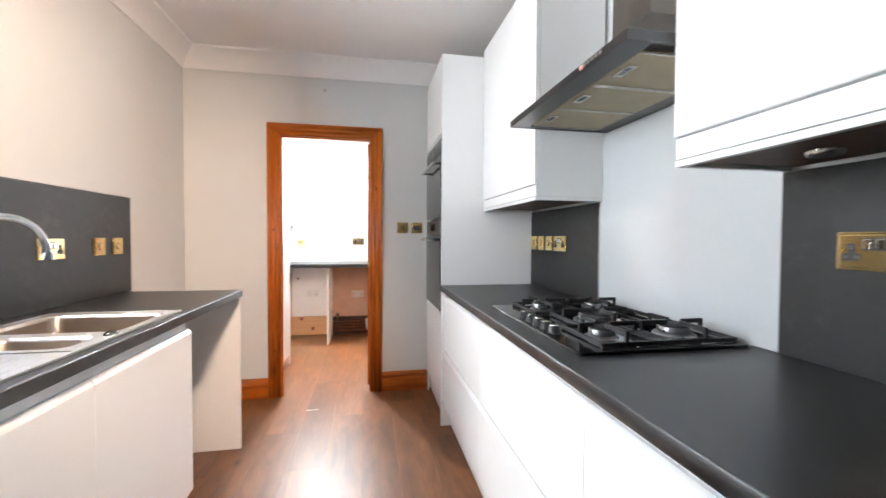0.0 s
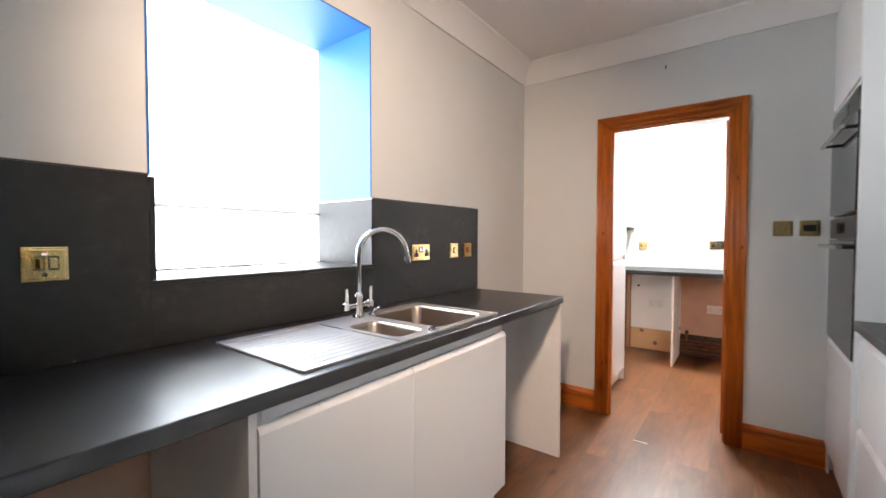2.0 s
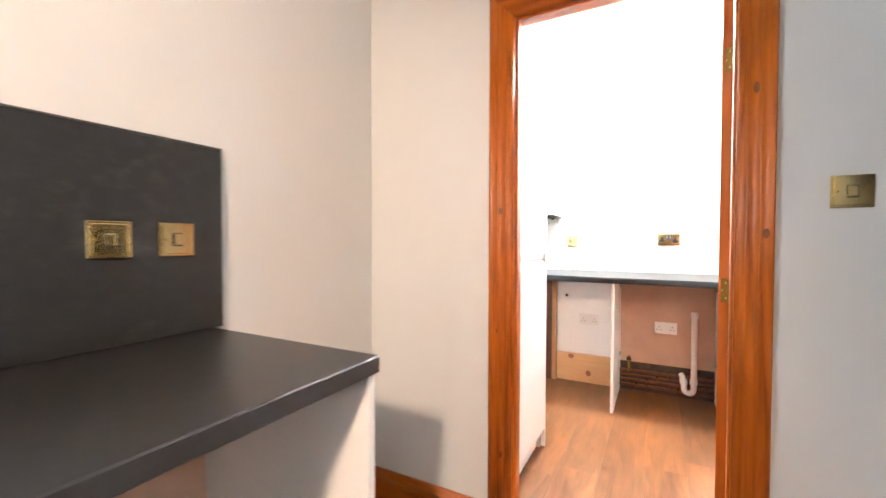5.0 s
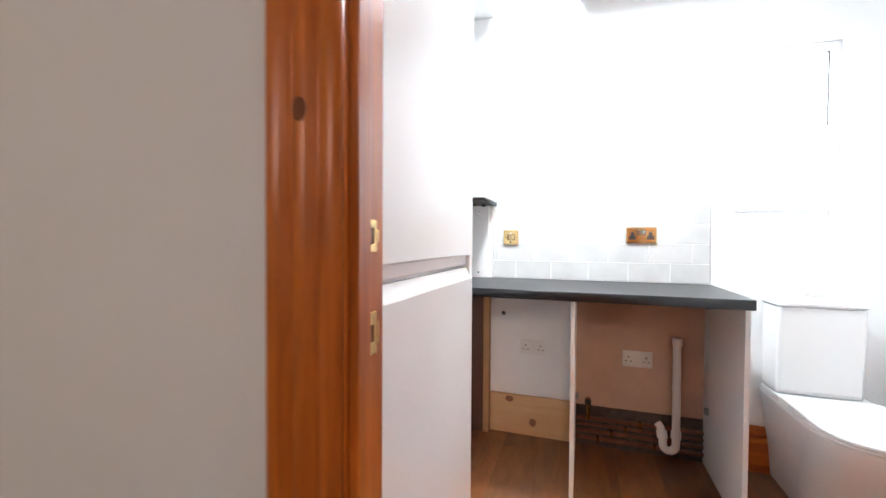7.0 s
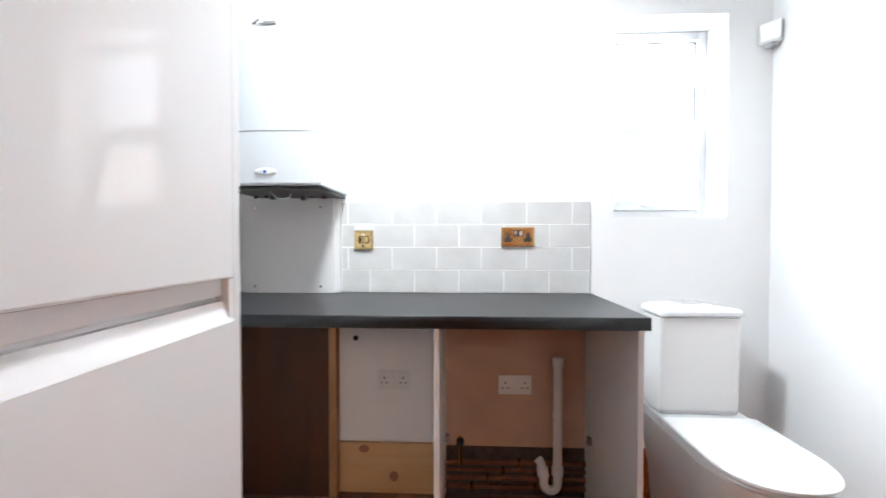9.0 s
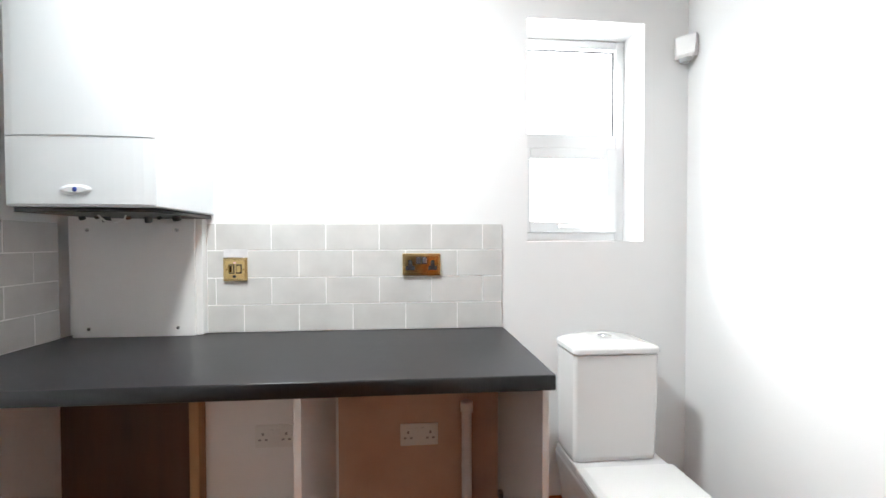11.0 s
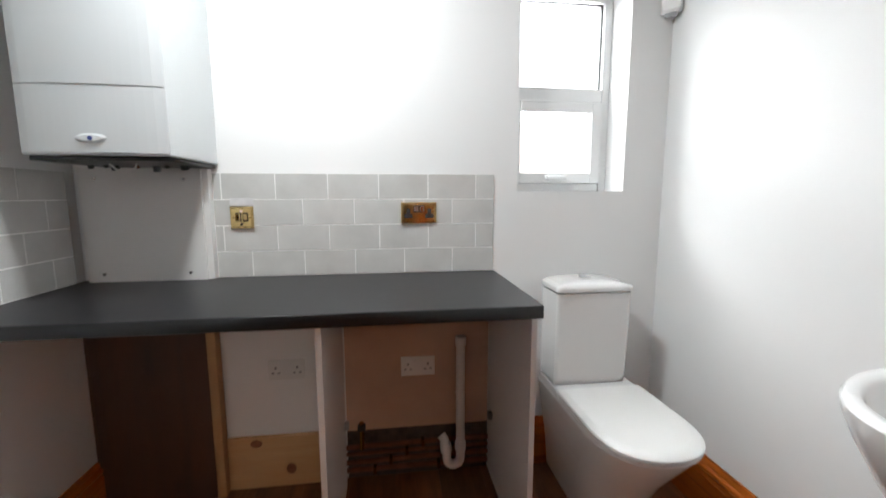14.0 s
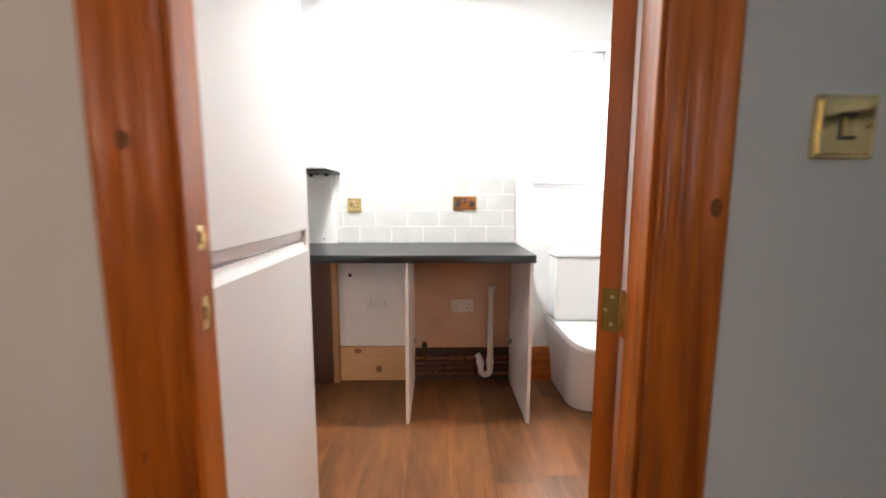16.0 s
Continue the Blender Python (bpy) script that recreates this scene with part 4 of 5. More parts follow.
base_unit("white gloss handleless drawer cabinet under the hob", 1.18, 0.592, 3.10, 3.96, [(3.10, 3.96, 0.155, 0.485, "drawer_front"), (3.10, 3.96, 0.505, 0.845, "drawer_front")], G2, -1)
base_unit("white gloss handleless drawer cabinet under the hob", 1.18, 0.592, 2.25, 3.10, [(2.25, 3.10, 0.155, 0.485, "drawer_front"), (2.25, 3.10, 0.505, 0.845, "drawer_front")], G2, -1)
base_unit("white gloss handleless base cabinet with one door", 1.18, 0.592, 1.65, 2.25, [(1.65, 2.25, 0.155, 0.845, "door")], G2, -1)
base_unit("white gloss handleless base cabinet near the end wall", 1.18, 0.592, 0.65, 1.65, [(0.65, 1.65, 0.155, 0.845, "door")], G2, -1)

# wall cabinets


def wall_unit(y0, y1, z0, z1, doors, label):
    u = thing("wall_cabinet", (1.02, (y0 + y1) / 2, z0), label, "cabinet", "white wall cabinets")
    part("body", boxes((0.872, 1.183, y0, y1, z0 + 0.016, z1), bevel=0.001), GLOSS_WHITE, u)
    part("light_pelmet", boxes((0.856, 0.874, y0, y1, z0, z0 + 0.0155), (0.874, 1.183, y0, y0 + 0.018, z0, z0 + 0.0155), (0.874, 1.183, y1 - 0.018, y1, z0, z0 + 0.0155), bevel=0.001), GLOSS_WHITE, u)
    part("underside", boxes((0.875, 1.182, y0 + 0.019, y1 - 0.019, z0 + 0.010, z0 + 0.0158)), DARK_PLY, u, "brown board underside")
    for a, b in doors:
        part("door", front(bmesh.new(), 0.870, 0.850, a + 0.0015, b - 0.0015, z0 + 0.072, z1, 0.004), GLOSS_WHITE, u, smooth=25)
        part("grip_rail", boxes((0.857, 0.871, a + 0.001, b - 0.001, z0 + 0.018, z0 + 0.068), bevel=0.002), GLOSS_WHITE, u)
    return u


wall_unit(3.138, 3.962, 1.385, 2.41, [(3.138, 3.962)], "white gloss handleless wall cabinet beside the cooker hood")
uc = wall_unit(1.45, 2.305, 1.388, 2.41, [(1.45, 2.305)], "white gloss handleless wall cabinet beside the cooker hood")
wall_unit(0.65, 1.448, 1.388, 2.41, [(0.65, 1.448)], "white gloss handleless wall cabinet near the end wall")
part("cabinet_light", turned(bmesh.new(), (1.03, 2.1, 1.3905), "z", [(-0.006, 0.028), (0.0, 0.032), (0.006, 0.032)], 20), STEEL, uc, "round steel under-cabinet light, unlit")

# cooker hood
hood = thing("cooker_hood", (0.96, 2.708, 1.688), "stainless steel chimney cooker hood with three filters", "cooker hood")
H0, H1 = 2.308, 3.108
bm = bmesh.new()
for r_ in ((0.722, 1.182, H0, H0 + 0.012), (0.722, 1.182, H1 - 0.012, H1), (0.722, 0.734, H0 + 0.012, H1 - 0.012)):
    box(bm, *r_, 1.690, 1.716)
part("canopy_rim", bm, DARK_STEEL, hood, "dark steel rim band")
part("canopy_underside", boxes((0.734, 0.800, H0 + 0.012, H1 - 0.012, 1.692, 1.700), (1.115, 1.182, H0 + 0.012, H1 - 0.012, 1.692, 1.700), (0.800, 1.115, H0 + 0.012, H0 + 0.05, 1.692, 1.700), (0.800, 1.115, H1 - 0.05, H1 - 0.012, 1.692, 1.700)), DARK_STEEL, hood, "dark brushed steel underside")
part("canopy_top", loft(bmesh.new(), [[Vector(q) for q in ((0.722, H0, 1.716), (1.182, H0, 1.716), (1.182, H1, 1.716), (0.722, H1, 1.716))],
                                      [Vector(q) for q in ((1.015, 2.615, 1.95), (1.182, 2.615, 1.95), (1.182, 2.835, 1.95), (1.015, 2.835, 1.95))]]), HOOD_STEEL, hood, smooth=10)
part("chimney", boxes((1.02, 1.182, 2.62, 2.83, 1.945, 2.547), bevel=0.002), HOOD_STEEL, hood, "brushed steel chimney duct")
for k in range(3):
    y0 = H0 + 0.052 + k * 0.2325
    f_ = part("grease_filter", boxes((0.803, 1.112, y0, y0 + 0.228, 1.689, 1.699), bevel=0.003), FILTER, hood, "yellowish metal mesh grease filter")
    for yy in (y0, y0 + 0.221):
        part("filter_frame", boxes((0.803, 1.112, yy, yy + 0.007, 1.687, 1.690)), STEEL, f_)
    part("filter_latch", boxes((0.815, 0.845, y0 + 0.075, y0 + 0.15, 1.6855, 1.6895), bevel=0.001), STEEL, f_)
    part("filter_grip", boxes((0.822, 0.838, y0 + 0.09, y0 + 0.135, 1.6848, 1.6856)), BLACK_PLASTIC, f_, "", 0)
for k in range(6):
    part("button", boxes((0.718, 0.7225, 2.41 + k * 0.02, 2.424 + k * 0.02, 1.700, 1.711), bevel=0.001), CHROME if k < 5 else glow("red indicator", (0.9, 0.08, 0.03), 0.5), hood, "" if k < 5 else "red indicator lamp")

# gas hob
hob = thing("gas_hob", (0.903, 2.743, 0.911), "black glass gas hob with five burners and iron pan supports", "hob")
HX0, HX1, HY0, HY1 = 0.648, 1.160, 2.374, 3.112
part("glass_base", boxes((HX0, HX1, HY0, HY1, 0.9105, 0.921), bevel=0.002), BLACK_GLASS, hob, "black glass base")
BURN = [(0.80, 2.52, 0.036), (1.045, 2.52, 0.045), (0.925, 2.745, 0.062), (1.045, 2.97, 0.036), (0.81, 2.985, 0.028)]
for cx, cy, r in BURN:
    b_ = part("burner", turned(bmesh.new(), (cx, cy, 0.921), "z", [(0, r * 1.35), (0.004, r * 1.3), (0.008, r * 1.05), (0.022, r * 1.04), (0.025, r)], 28), BURNER, hob, "steel burner ring")
    part("burner_cap", turned(bmesh.new(), (cx, cy, 0.9455), "z", [(0, r * 0.98), (0.004, r * 0.98), (0.007, r * 0.8), (0.0075, r * 0.1)], 28), IRON, b_, "black enamel burner cap")
for k in range(5):
    part("control_knob", turned(bmesh.new(), (0.680, 2.585 + k * 0.058, 0.921), "z", [(0, 0.020), (0.003, 0.021), (0.004, 0.018), (0.022, 0.0165), (0.025, 0.014), (0.025, 0.001)], 20), BLACK_PLASTIC, hob, "black control knob with a steel rim")
    part("knob_cap", turned(bmesh.new(), (0.680, 2.585 + k * 0.058, 0.9462), "z", [(0, 0.0150), (0.0015, 0.0145), (0.0022, 0.0125), (0.0018, 0.002)], 20), CHROME, hob, "steel knob cap")


def pan_support(y0, y1, x0, x1, centres):
    """Low iron frame with upright prongs and short arms reaching over each burner."""
    bm = bmesh.new()
    t, z0, z1, zp = 0.0055, 0.924, 0.936, 0.966
    for r_ in ((x0, x1, y0, y0 + 2 * t), (x0, x1, y1 - 2 * t, y1), (x0, x0 + 2 * t, y0, y1), (x1 - 2 * t, x1, y0, y1)):
        box(bm, *r_, z0, z1, bevel=0.002)
    for fx in (x0, x1 - 0.012):
        for fy in (y0, y1 - 0.012):
            box(bm, fx, fx + 0.012, fy, fy + 0.012, 0.921, 0.926)
    for cx, cy in centres:
        for ex, ey in ((x0 + t, cy), (x1 - t, cy), (cx, y0 + t), (cx, y1 - t)):
            dx, dy = cx - ex, cy - ey
            if max(abs(dx), abs(dy)) > 0.17:
                ex, ey = cx - 0.11 * (dx > 0) + 0.11 * (dx < 0), cy - 0.11 * (dy > 0) + 0.11 * (dy < 0)
                dx, dy = cx - ex, cy - ey
                if dx:
                    box(bm, ex - t, ex + t, y0 + t, y1 - t, z0, z1, bevel=0.002)
            box(bm, ex - t, ex + t, ey - t, ey + t, z0, zp, bevel=0.002)
            reach = max(abs(dx), abs(dy)) - 0.026
            if reach > 0.02:
                if abs(dx) > abs(dy):
                    a, b = sorted((ex, ex + math.copysign(reach, dx)))
                    box(bm, a, b, ey - t, ey + t, zp - 0.013, zp, bevel=0.002)
                else:
                    a, b = sorted((ey, ey + math.copysign(reach, dy)))
                    box(bm, ex - t, ex + t, a, b, zp - 0.013, zp, bevel=0.002)
    return part("pan_support", bm, IRON, hob, "black cast iron pan support")


pan_support(2.395, 2.632, 0.725, 1.145, [(0.80, 2.52), (1.045, 2.52)])
pan_support(2.640, 2.850, 0.790, 1.145, [(0.925, 2.745)])
pan_support(2.858, 3.095, 0.735, 1.145, [(1.045, 2.97), (0.81, 2.985)])

# tall oven housing
oh = thing("oven_housing", (0.88, 4.28, 0), "tall white gloss cabinet housing two built-in ovens", "cabinet")
part("side_panel", boxes((0.580, 1.198, 3.966, 3.986, 0, 2.372), bevel=0.001), GLOSS_WHITE, oh)
part("carcass", boxes((0.600, 1.198, 3.987, 4.640, 0.15, 0.73), (0.600, 1.198, 3.987, 4.640, 1.852, 2.372), (0.97, 1.198, 3.987, 4.640, 0.73, 1.852), (0.600, 0.97, 4.590, 4.640, 0.73, 1.852)), CARCASS, oh)
part("plinth", boxes((0.622, 0.64, 3.987, 4.625, 0, 0.149)), GLOSS_WHITE, oh)
part("upper_door", front(bmesh.new(), 0.599, 0.579, 3.990, 4.588, 1.885, 2.370, 0.004), GLOSS_WHITE, oh, smooth=25)
part("grip_rail", boxes((0.588, 0.599, 3.990, 4.588, 1.855, 1.882), bevel=0.002), GLOSS_WHITE, oh)
part("lower_drawer", front(bmesh.new(), 0.599, 0.579, 3.990, 4.588, 0.155, 0.722, 0.018), GLOSS_WHITE, oh, smooth=25)
part("filler_strip", boxes((0.590, 0.599, 4.590, 4.640, 0.0, 2.372)), GLOSS_WHITE, oh)


def oven(label, z0, z1, panel_h, handle_z):
    o = thing("built_in_oven", (0.78, 4.29, z0), label, "oven", "built-in ovens")
    part("casing", boxes((0.602, 0.965, 3.995, 4.585, z0 + 0.002, z1 - 0.002)), DARK_STEEL, o)
    part("oven_door", boxes((0.574, 0.600, 3.992, 4.588, z0 + 0.004, z1 - panel_h - 0.004), bevel=0.003), BLACK_GLASS, o, "black glass oven door")
    part("control_panel", boxes((0.576, 0.600, 3.992, 4.588, z1 - panel_h, z1 - 0.003), bevel=0.003), DARK_STEEL, o, "steel control panel")
    part("display", boxes((0.5745, 0.5765, 4.20, 4.38, z1 - panel_h * 0.75, z1 - panel_h * 0.25)), BLACK_GLASS, o, "black display", 0)
    h = part("handle", tube(bmesh.new(), [(0.535, 4.03, handle_z), (0.535, 4.55, handle_z)], 0.010), STEEL, o, "steel bar handle")
    for yy in (4.06, 4.52):
        part("handle_post", tube(bmesh.new(), [(0.535, yy, handle_z), (0.576, yy, handle_z)], 0.008), BLACK_PLASTIC, h)


oven("black glass compact oven in the upper housing", 1.345, 1.852, 0.10, 1.70)
oven("black glass single oven in the lower housing", 0.732, 1.335, 0.10, 1.20)

# kitchen ceiling light
kl = thing("ceiling_light", (0.09, 1.63, KZ - 0.12), "white ceiling light with a lit bulb", "ceiling light")
part("rose", turned(bmesh.new(), (0.09, 1.63, KZ), "z", [(-0.03, 0.03), (-0.02, 0.045), (0, 0.05)], 24), WHITE_PLASTIC, kl)
part("bulb_holder", turned(bmesh.new(), (0.09, 1.63, KZ - 0.085), "z", [(0, 0.018), (0.04, 0.02), (0.06, 0.014)], 20), WHITE_PLASTIC, kl)

part("bulb", turned(bmesh.new(), (0.09, 1.63, KZ - 0.135), "z", [(0.0, 0.004), (0.006, 0.017), (0.020, 0.025), (0.036, 0.020), (0.0495, 0.013)], 20), BULB, kl, "lit round bulb")

# capped pipe by the end panel
cv = thing("capped_pipe", (-1.148, 3.862, 0.0), "short grey capped water pipe beside the end panel", "pipe")
part("pipe", tube(bmesh.new(), [(-1.148, 3.862, 0.0005), (-1.148, 3.862, 0.25)], 0.0085), GREY_PLASTIC, cv)
part("valve", turned(bmesh.new(), (-1.148, 3.862, 0.085), "z", [(0.0, 0.010), (0.004, 0.015), (0.030, 0.015), (0.036, 0.010)], 12), BRASS_DARK, cv, "dull brass valve body")
part("cap", turned(bmesh.new(), (-1.148, 3.862, 0.245), "z", [(0.0, 0.011), (0.004, 0.014), (0.022, 0.014), (0.026, 0.009)], 12), STEEL, cv, "steel end cap")

# small things on the door wall and floor
hk = thing("wall_hook", (-0.20, KY1, 2.322), "small dark metal hook above the door", "hook")
part("hook", tube(bmesh.new(), [(-0.20, KY1 + 0.001, 2.332), (-0.20, KY1 - 0.012, 2.332), (-0.20, KY1 - 0.018, 2.322), (-0.20, KY1 - 0.014, 2.310)], 0.0035, 8), SEAL_AND_GAP, hk)

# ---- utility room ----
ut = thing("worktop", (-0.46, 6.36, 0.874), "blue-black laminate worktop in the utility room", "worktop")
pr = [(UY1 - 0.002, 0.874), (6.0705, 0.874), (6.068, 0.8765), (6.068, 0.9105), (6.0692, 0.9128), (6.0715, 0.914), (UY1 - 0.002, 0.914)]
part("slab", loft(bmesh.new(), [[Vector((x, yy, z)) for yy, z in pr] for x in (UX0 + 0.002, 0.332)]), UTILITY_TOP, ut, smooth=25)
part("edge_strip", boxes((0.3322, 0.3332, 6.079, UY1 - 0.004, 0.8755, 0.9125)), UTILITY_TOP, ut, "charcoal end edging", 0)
for x0, x1, lb in ((-0.328, -0.310, "white melamine support panel under the worktop"), (0.312, 0.330, "white melamine end panel under the worktop")):
    q = thing("support_panel", ((x0 + x1) / 2, 6.37, 0), lb, "panel", "worktop supports")
    part("board", boxes((x0, x1, 6.110, 6.600 if x0 < 0 else 6.645, 0.0, 0.873), bevel=0.001), CARCASS, q)
    for zz in (0.28, 0.80):
        part("bracket", boxes((x1 if x0 < 0 else x0 - 0.018, (x1 + 0.018) if x0 < 0 else x0, 6.55, 6.575, zz, zz + 0.03), bevel=0.003), GREY_PLASTIC, q, "grey fixing block")
bp = thing("boxing_panel", (-1.05, 6.6, 0), "dark brown plywood boxing with a bare pine edge", "panel")
part("board", boxes((UX0 + 0.002, -0.832, 6.598, 6.610, 0.0, 0.872)), DARK_PLY, bp)
part("edge_batten", boxes((-0.831, -0.797, 6.596, 6.646, 0.0, 0.872), bevel=0.002), RAW_PINE_Z, bp, "bare pine batten")
rb = structure("baseboard_raw", boxes((-0.795, -0.329, 6.628, 6.648, 0.004, 0.232), bevel=0.003), RAW_PINE, "bare knotty pine skirting board")
for kx, kz, krx, krz in ((-0.680, 0.205, 0.024, 0.018), (-0.544, 0.082, 0.020, 0.024)):
    knot(rb, kx, 6.628, kz, krx, krz, RAW_KNOT)
structure("wall_patch_bare", boxes((-0.309, 0.311, UY1 - 0.006, UY1, 0.222, 0.873)), PLASTER, "bare pink plaster below the worktop")
# flat patch; the dark of the pipe recess is put into its colour
structure("wall_patch_dark", boxes((-0.309, 0.311, UY1 - 0.003, UY1, 0.0, 0.2215)), RECESS_DARK, "exposed rough wall behind the pipes, recess shade in its colour")
ck = thing("cable_hole", (-0.722, UY1, 0.703), "small dark cable hole in the wall", "hole")
part("rim", turned(bmesh.new(), (-0.722, UY1, 0.703), "y", [(-0.002, 0.011), (0.001, 0.013)], 14), BLACK_PLASTIC, ck)
for k, (zz, rr) in enumerate(((0.045, 0.011), (0.085, 0.011), (0.120, 0.0085), (0.155, 0.011))):
    cp = thing("copper_pipe", (0.0, 6.62, zz), "aged copper pipe along the wall foot", "pipe", "copper pipes")
    part("run", tube(bmesh.new(), [(-0.317, 6.632 - 0.006 * (k % 2), zz), (-0.05, 6.63, zz + 0.002), (0.31, 6.632, zz)], rr), COPPER, cp)
    for xx in (-0.20 + 0.07 * k, 0.08 + 0.03 * k):
        part("clip", boxes((xx, xx + 0.014, 6.612, 6.648, zz - rr - 0.003, zz + rr + 0.003), bevel=0.002), BRASS_DARK, cp)
cp = thing("stop_valve", (-0.245, 6.61, 0.155), "small dark isolating valve on a copper pipe", "valve")
part("body", tube(bmesh.new(), [(-0.245, 6.622, 0.15), (-0.245, 6.622, 0.27)], 0.010), BRASS_DARK, cp)
part("tap_head", boxes((-0.262, -0.228, 6.605, 6.635, 0.235, 0.262), bevel=0.006), BLACK_PLASTIC, cp)
wp = thing("waste_pipe", (0.175, 6.575, 0.03), "white plastic washing machine waste pipe with trap", "pipe")
trap = [(0.180, 6.585, 0.64), (0.181, 6.585, 0.12)]
for k in range(9):
    a = math.pi * k / 8
    trap.append((0.151 + 0.030 * math.cos(a), 6.585, 0.085 - 0.032 * math.sin(a)))
trap += [(0.121, 6.585, 0.12), (0.112, 6.60, 0.165), (0.10, 6.63, 0.18)]
trap = [(a_, b_ + 0.018, c_) for a_, b_, c_ in trap[:-1]] + [trap[-1]]
part("pipe", tube(bmesh.new(), trap, 0.0195, 16), WHITE_PLASTIC, wp)
for zz in (0.62, 0.14):
    part("coupling", tube(bmesh.new(), [(0.181, 6.603, zz - 0.018), (0.181, 6.603, zz + 0.018)], 0.0245, 16), WHITE_PLASTIC, wp)
part("coupling", tube(bmesh.new(), [(0.120, 6.605, 0.115), (0.116, 6.612, 0.150)], 0.0255, 16), WHITE_PLASTIC, wp)
part("pipe_clip", boxes((0.165, 0.20, 6.60, 6.645, 0.36, 0.38), bevel=0.003), WHITE_PLASTIC, wp)

# tall utility cupboard
tc = thing("tall_cupboard", (-0.92, 5.15, 0), "tall white gloss handleless cupboard", "cupboard")
part("carcass", boxes((-1.262, -0.628, 4.800, 4.830, 0.0, 2.28), (-1.262, -0.628, 5.440, 5.462, 0.0, 2.28), (-1.262, -0.628, 4.830, 5.440, 2.262, 2.28), (-1.262, -1.25, 4.830, 5.440, 0.1, 2.262), (-1.25, -0.628, 4.830, 5.440, 1.04, 1.06)), GLOSS_WHITE, tc)
part("side_panel", boxes((-1.262, -0.606, 5.463, 5.481, 0.0, 2.28), bevel=0.001), GLOSS_WHITE, tc)
part("filler_strip", boxes((-0.632, -0.612, 4.728, 4.829, 0.0, 2.28), bevel=0.001), GLOSS_WHITE, tc)
part("plinth", boxes((-0.665, -0.647, 4.830, 5.440, 0, 0.1)), GLOSS_WHITE, tc)
part("upper_door", boxes((-0.626, -0.605, 4.838, 5.462, 1.0855, 2.276), bevel=0.004), GLOSS_WHITE, tc)
part("lower_door", front(bmesh.new(), -0.630, -0.605, 4.838, 5.462, 0.105, 1.050, 0.034), GLOSS_WHITE, tc, smooth=25)
part("grip_channel", boxes((-0.644, -0.632, 4.832, 5.438, 1.024, 1.0845), (-0.632, -0.617, 4.838, 5.448, 1.0585, 1.085), bevel=0.001), GLOSS_WHITE, tc)
part("channel_end", boxes((-0.640, -0.606, 5.449, 5.462, 1.0245, 1.085)), CARCASS, tc, "beige channel end cap")
# dark strip painted in for the shade of the open gap
part("shadow_gap", boxes((-0.6318, -0.6305, 4.838, 5.448, 1.0505, 1.0582)), SEAL_AND_GAP, tc, "", 0)

# boiler
BX0, BX1, BY0, BZ0, BZ1 = -1.152, -0.757, 6.288, 1.350, 2.075
bo = thing("gas_boiler", (-0.955, 6.48, BZ0), "white wall-hung gas boiler above the worktop", "boiler")


def front_line(y_side, bulge, z, inset):
    """A bowed boiler front seen from above."""
    pts = [Vector((BX1 - inset, UY1 - 0.009, z)), Vector((BX0 + inset, UY1 - 0.009, z)), Vector((BX0 + inset, y_side, z))]
    for k in range(1, 12):
        u = k / 12
        pts.append(Vector((BX0 + inset + (BX1 - BX0 - 2 * inset) * u, y_side - bulge * math.sin(math.pi * u) ** 0.7, z)))
    pts.append(Vector((BX1 - inset, y_side, z)))
    return pts


part("case", loft(bmesh.new(), [front_line(BY0 + 0.012, 0.020, z, i) for z, i in ((1.352, 0.004), (1.356, 0.0), (2.055, 0.0), (2.068, 0.004), (2.075, 0.014))]), BOILER, bo, "white enamelled case", 30)


def front_plate(z0, z1, dip):
    """A thin bowed cover on the boiler's front, with a slight dip along its upper edge."""
    rows = []
    for dz, dy in ((0.0, 0.004), (0.0025, 0.0), (1.0, 0.0), (1.0, 0.004)):
        ring = []
        for k in range(17):
            u = k / 16
            x = BX0 + 0.003 + (BX1 - BX0 - 0.006) * u
            y = BY0 + 0.008 - 0.020 * max(0.0, math.sin(math.pi * u)) ** 0.7 + dy
            z = z0 + dz if dz < 0.5 else z1 - dip * min(1.0, max(0.0, (0.36 - abs(u - 0.5)) * 14))
            ring.append(Vector((x, y, z)))
        rows.append(ring)
    bm = loft(bmesh.new(), rows, cap=False, closed=False)
    return bm


part("back_frame", boxes((BX0 + 0.014, BX1 - 0.014, UY1 - 0.0095, UY1 - 0.0005, 1.36, 2.06)), GREY_PLASTIC, bo, "grey mounting frame")
part("front_cover", front_plate(1.5465, 2.052, 0.0), BOILER, bo, "white enamelled front cover", 30)
part("flap", front_plate(1.356, 1.5455, 0.0035), BOILER, bo, "white lower control flap", 30)
part("base_tray", boxes((BX0 + 0.012, BX1 - 0.012, BY0 + 0.02, UY1 - 0.003, 1.338, 1.351)), BLACK_PLASTIC, bo, "dark underside")
part("badge", turned(bmesh.new(), (-0.953, BY0 - 0.0165, 1.398), "y", [(-0.002, 0.004), (-0.001, 0.0065), (0.003, 0.007)], 20), BLUE_PLASTIC, bo, "small blue badge")
part("badge_recess", loft(bmesh.new(), [disc((-0.953, BY0 - 0.0125, 1.398), "y", 0.042, 28, 0.014), disc((-0.953, BY0 - 0.0165, 1.398), "y", 0.030, 28, 0.008)]), BOILER, bo)
part("maker_mark", boxes((-0.972, -0.908, BY0 - 0.0160, BY0 - 0.0105, 1.931, 1.934), (-0.958, -0.910, BY0 - 0.0158, BY0 - 0.0105, 1.937, 1.941)), GREY_PLASTIC, bo, "grey maker's mark", 0)
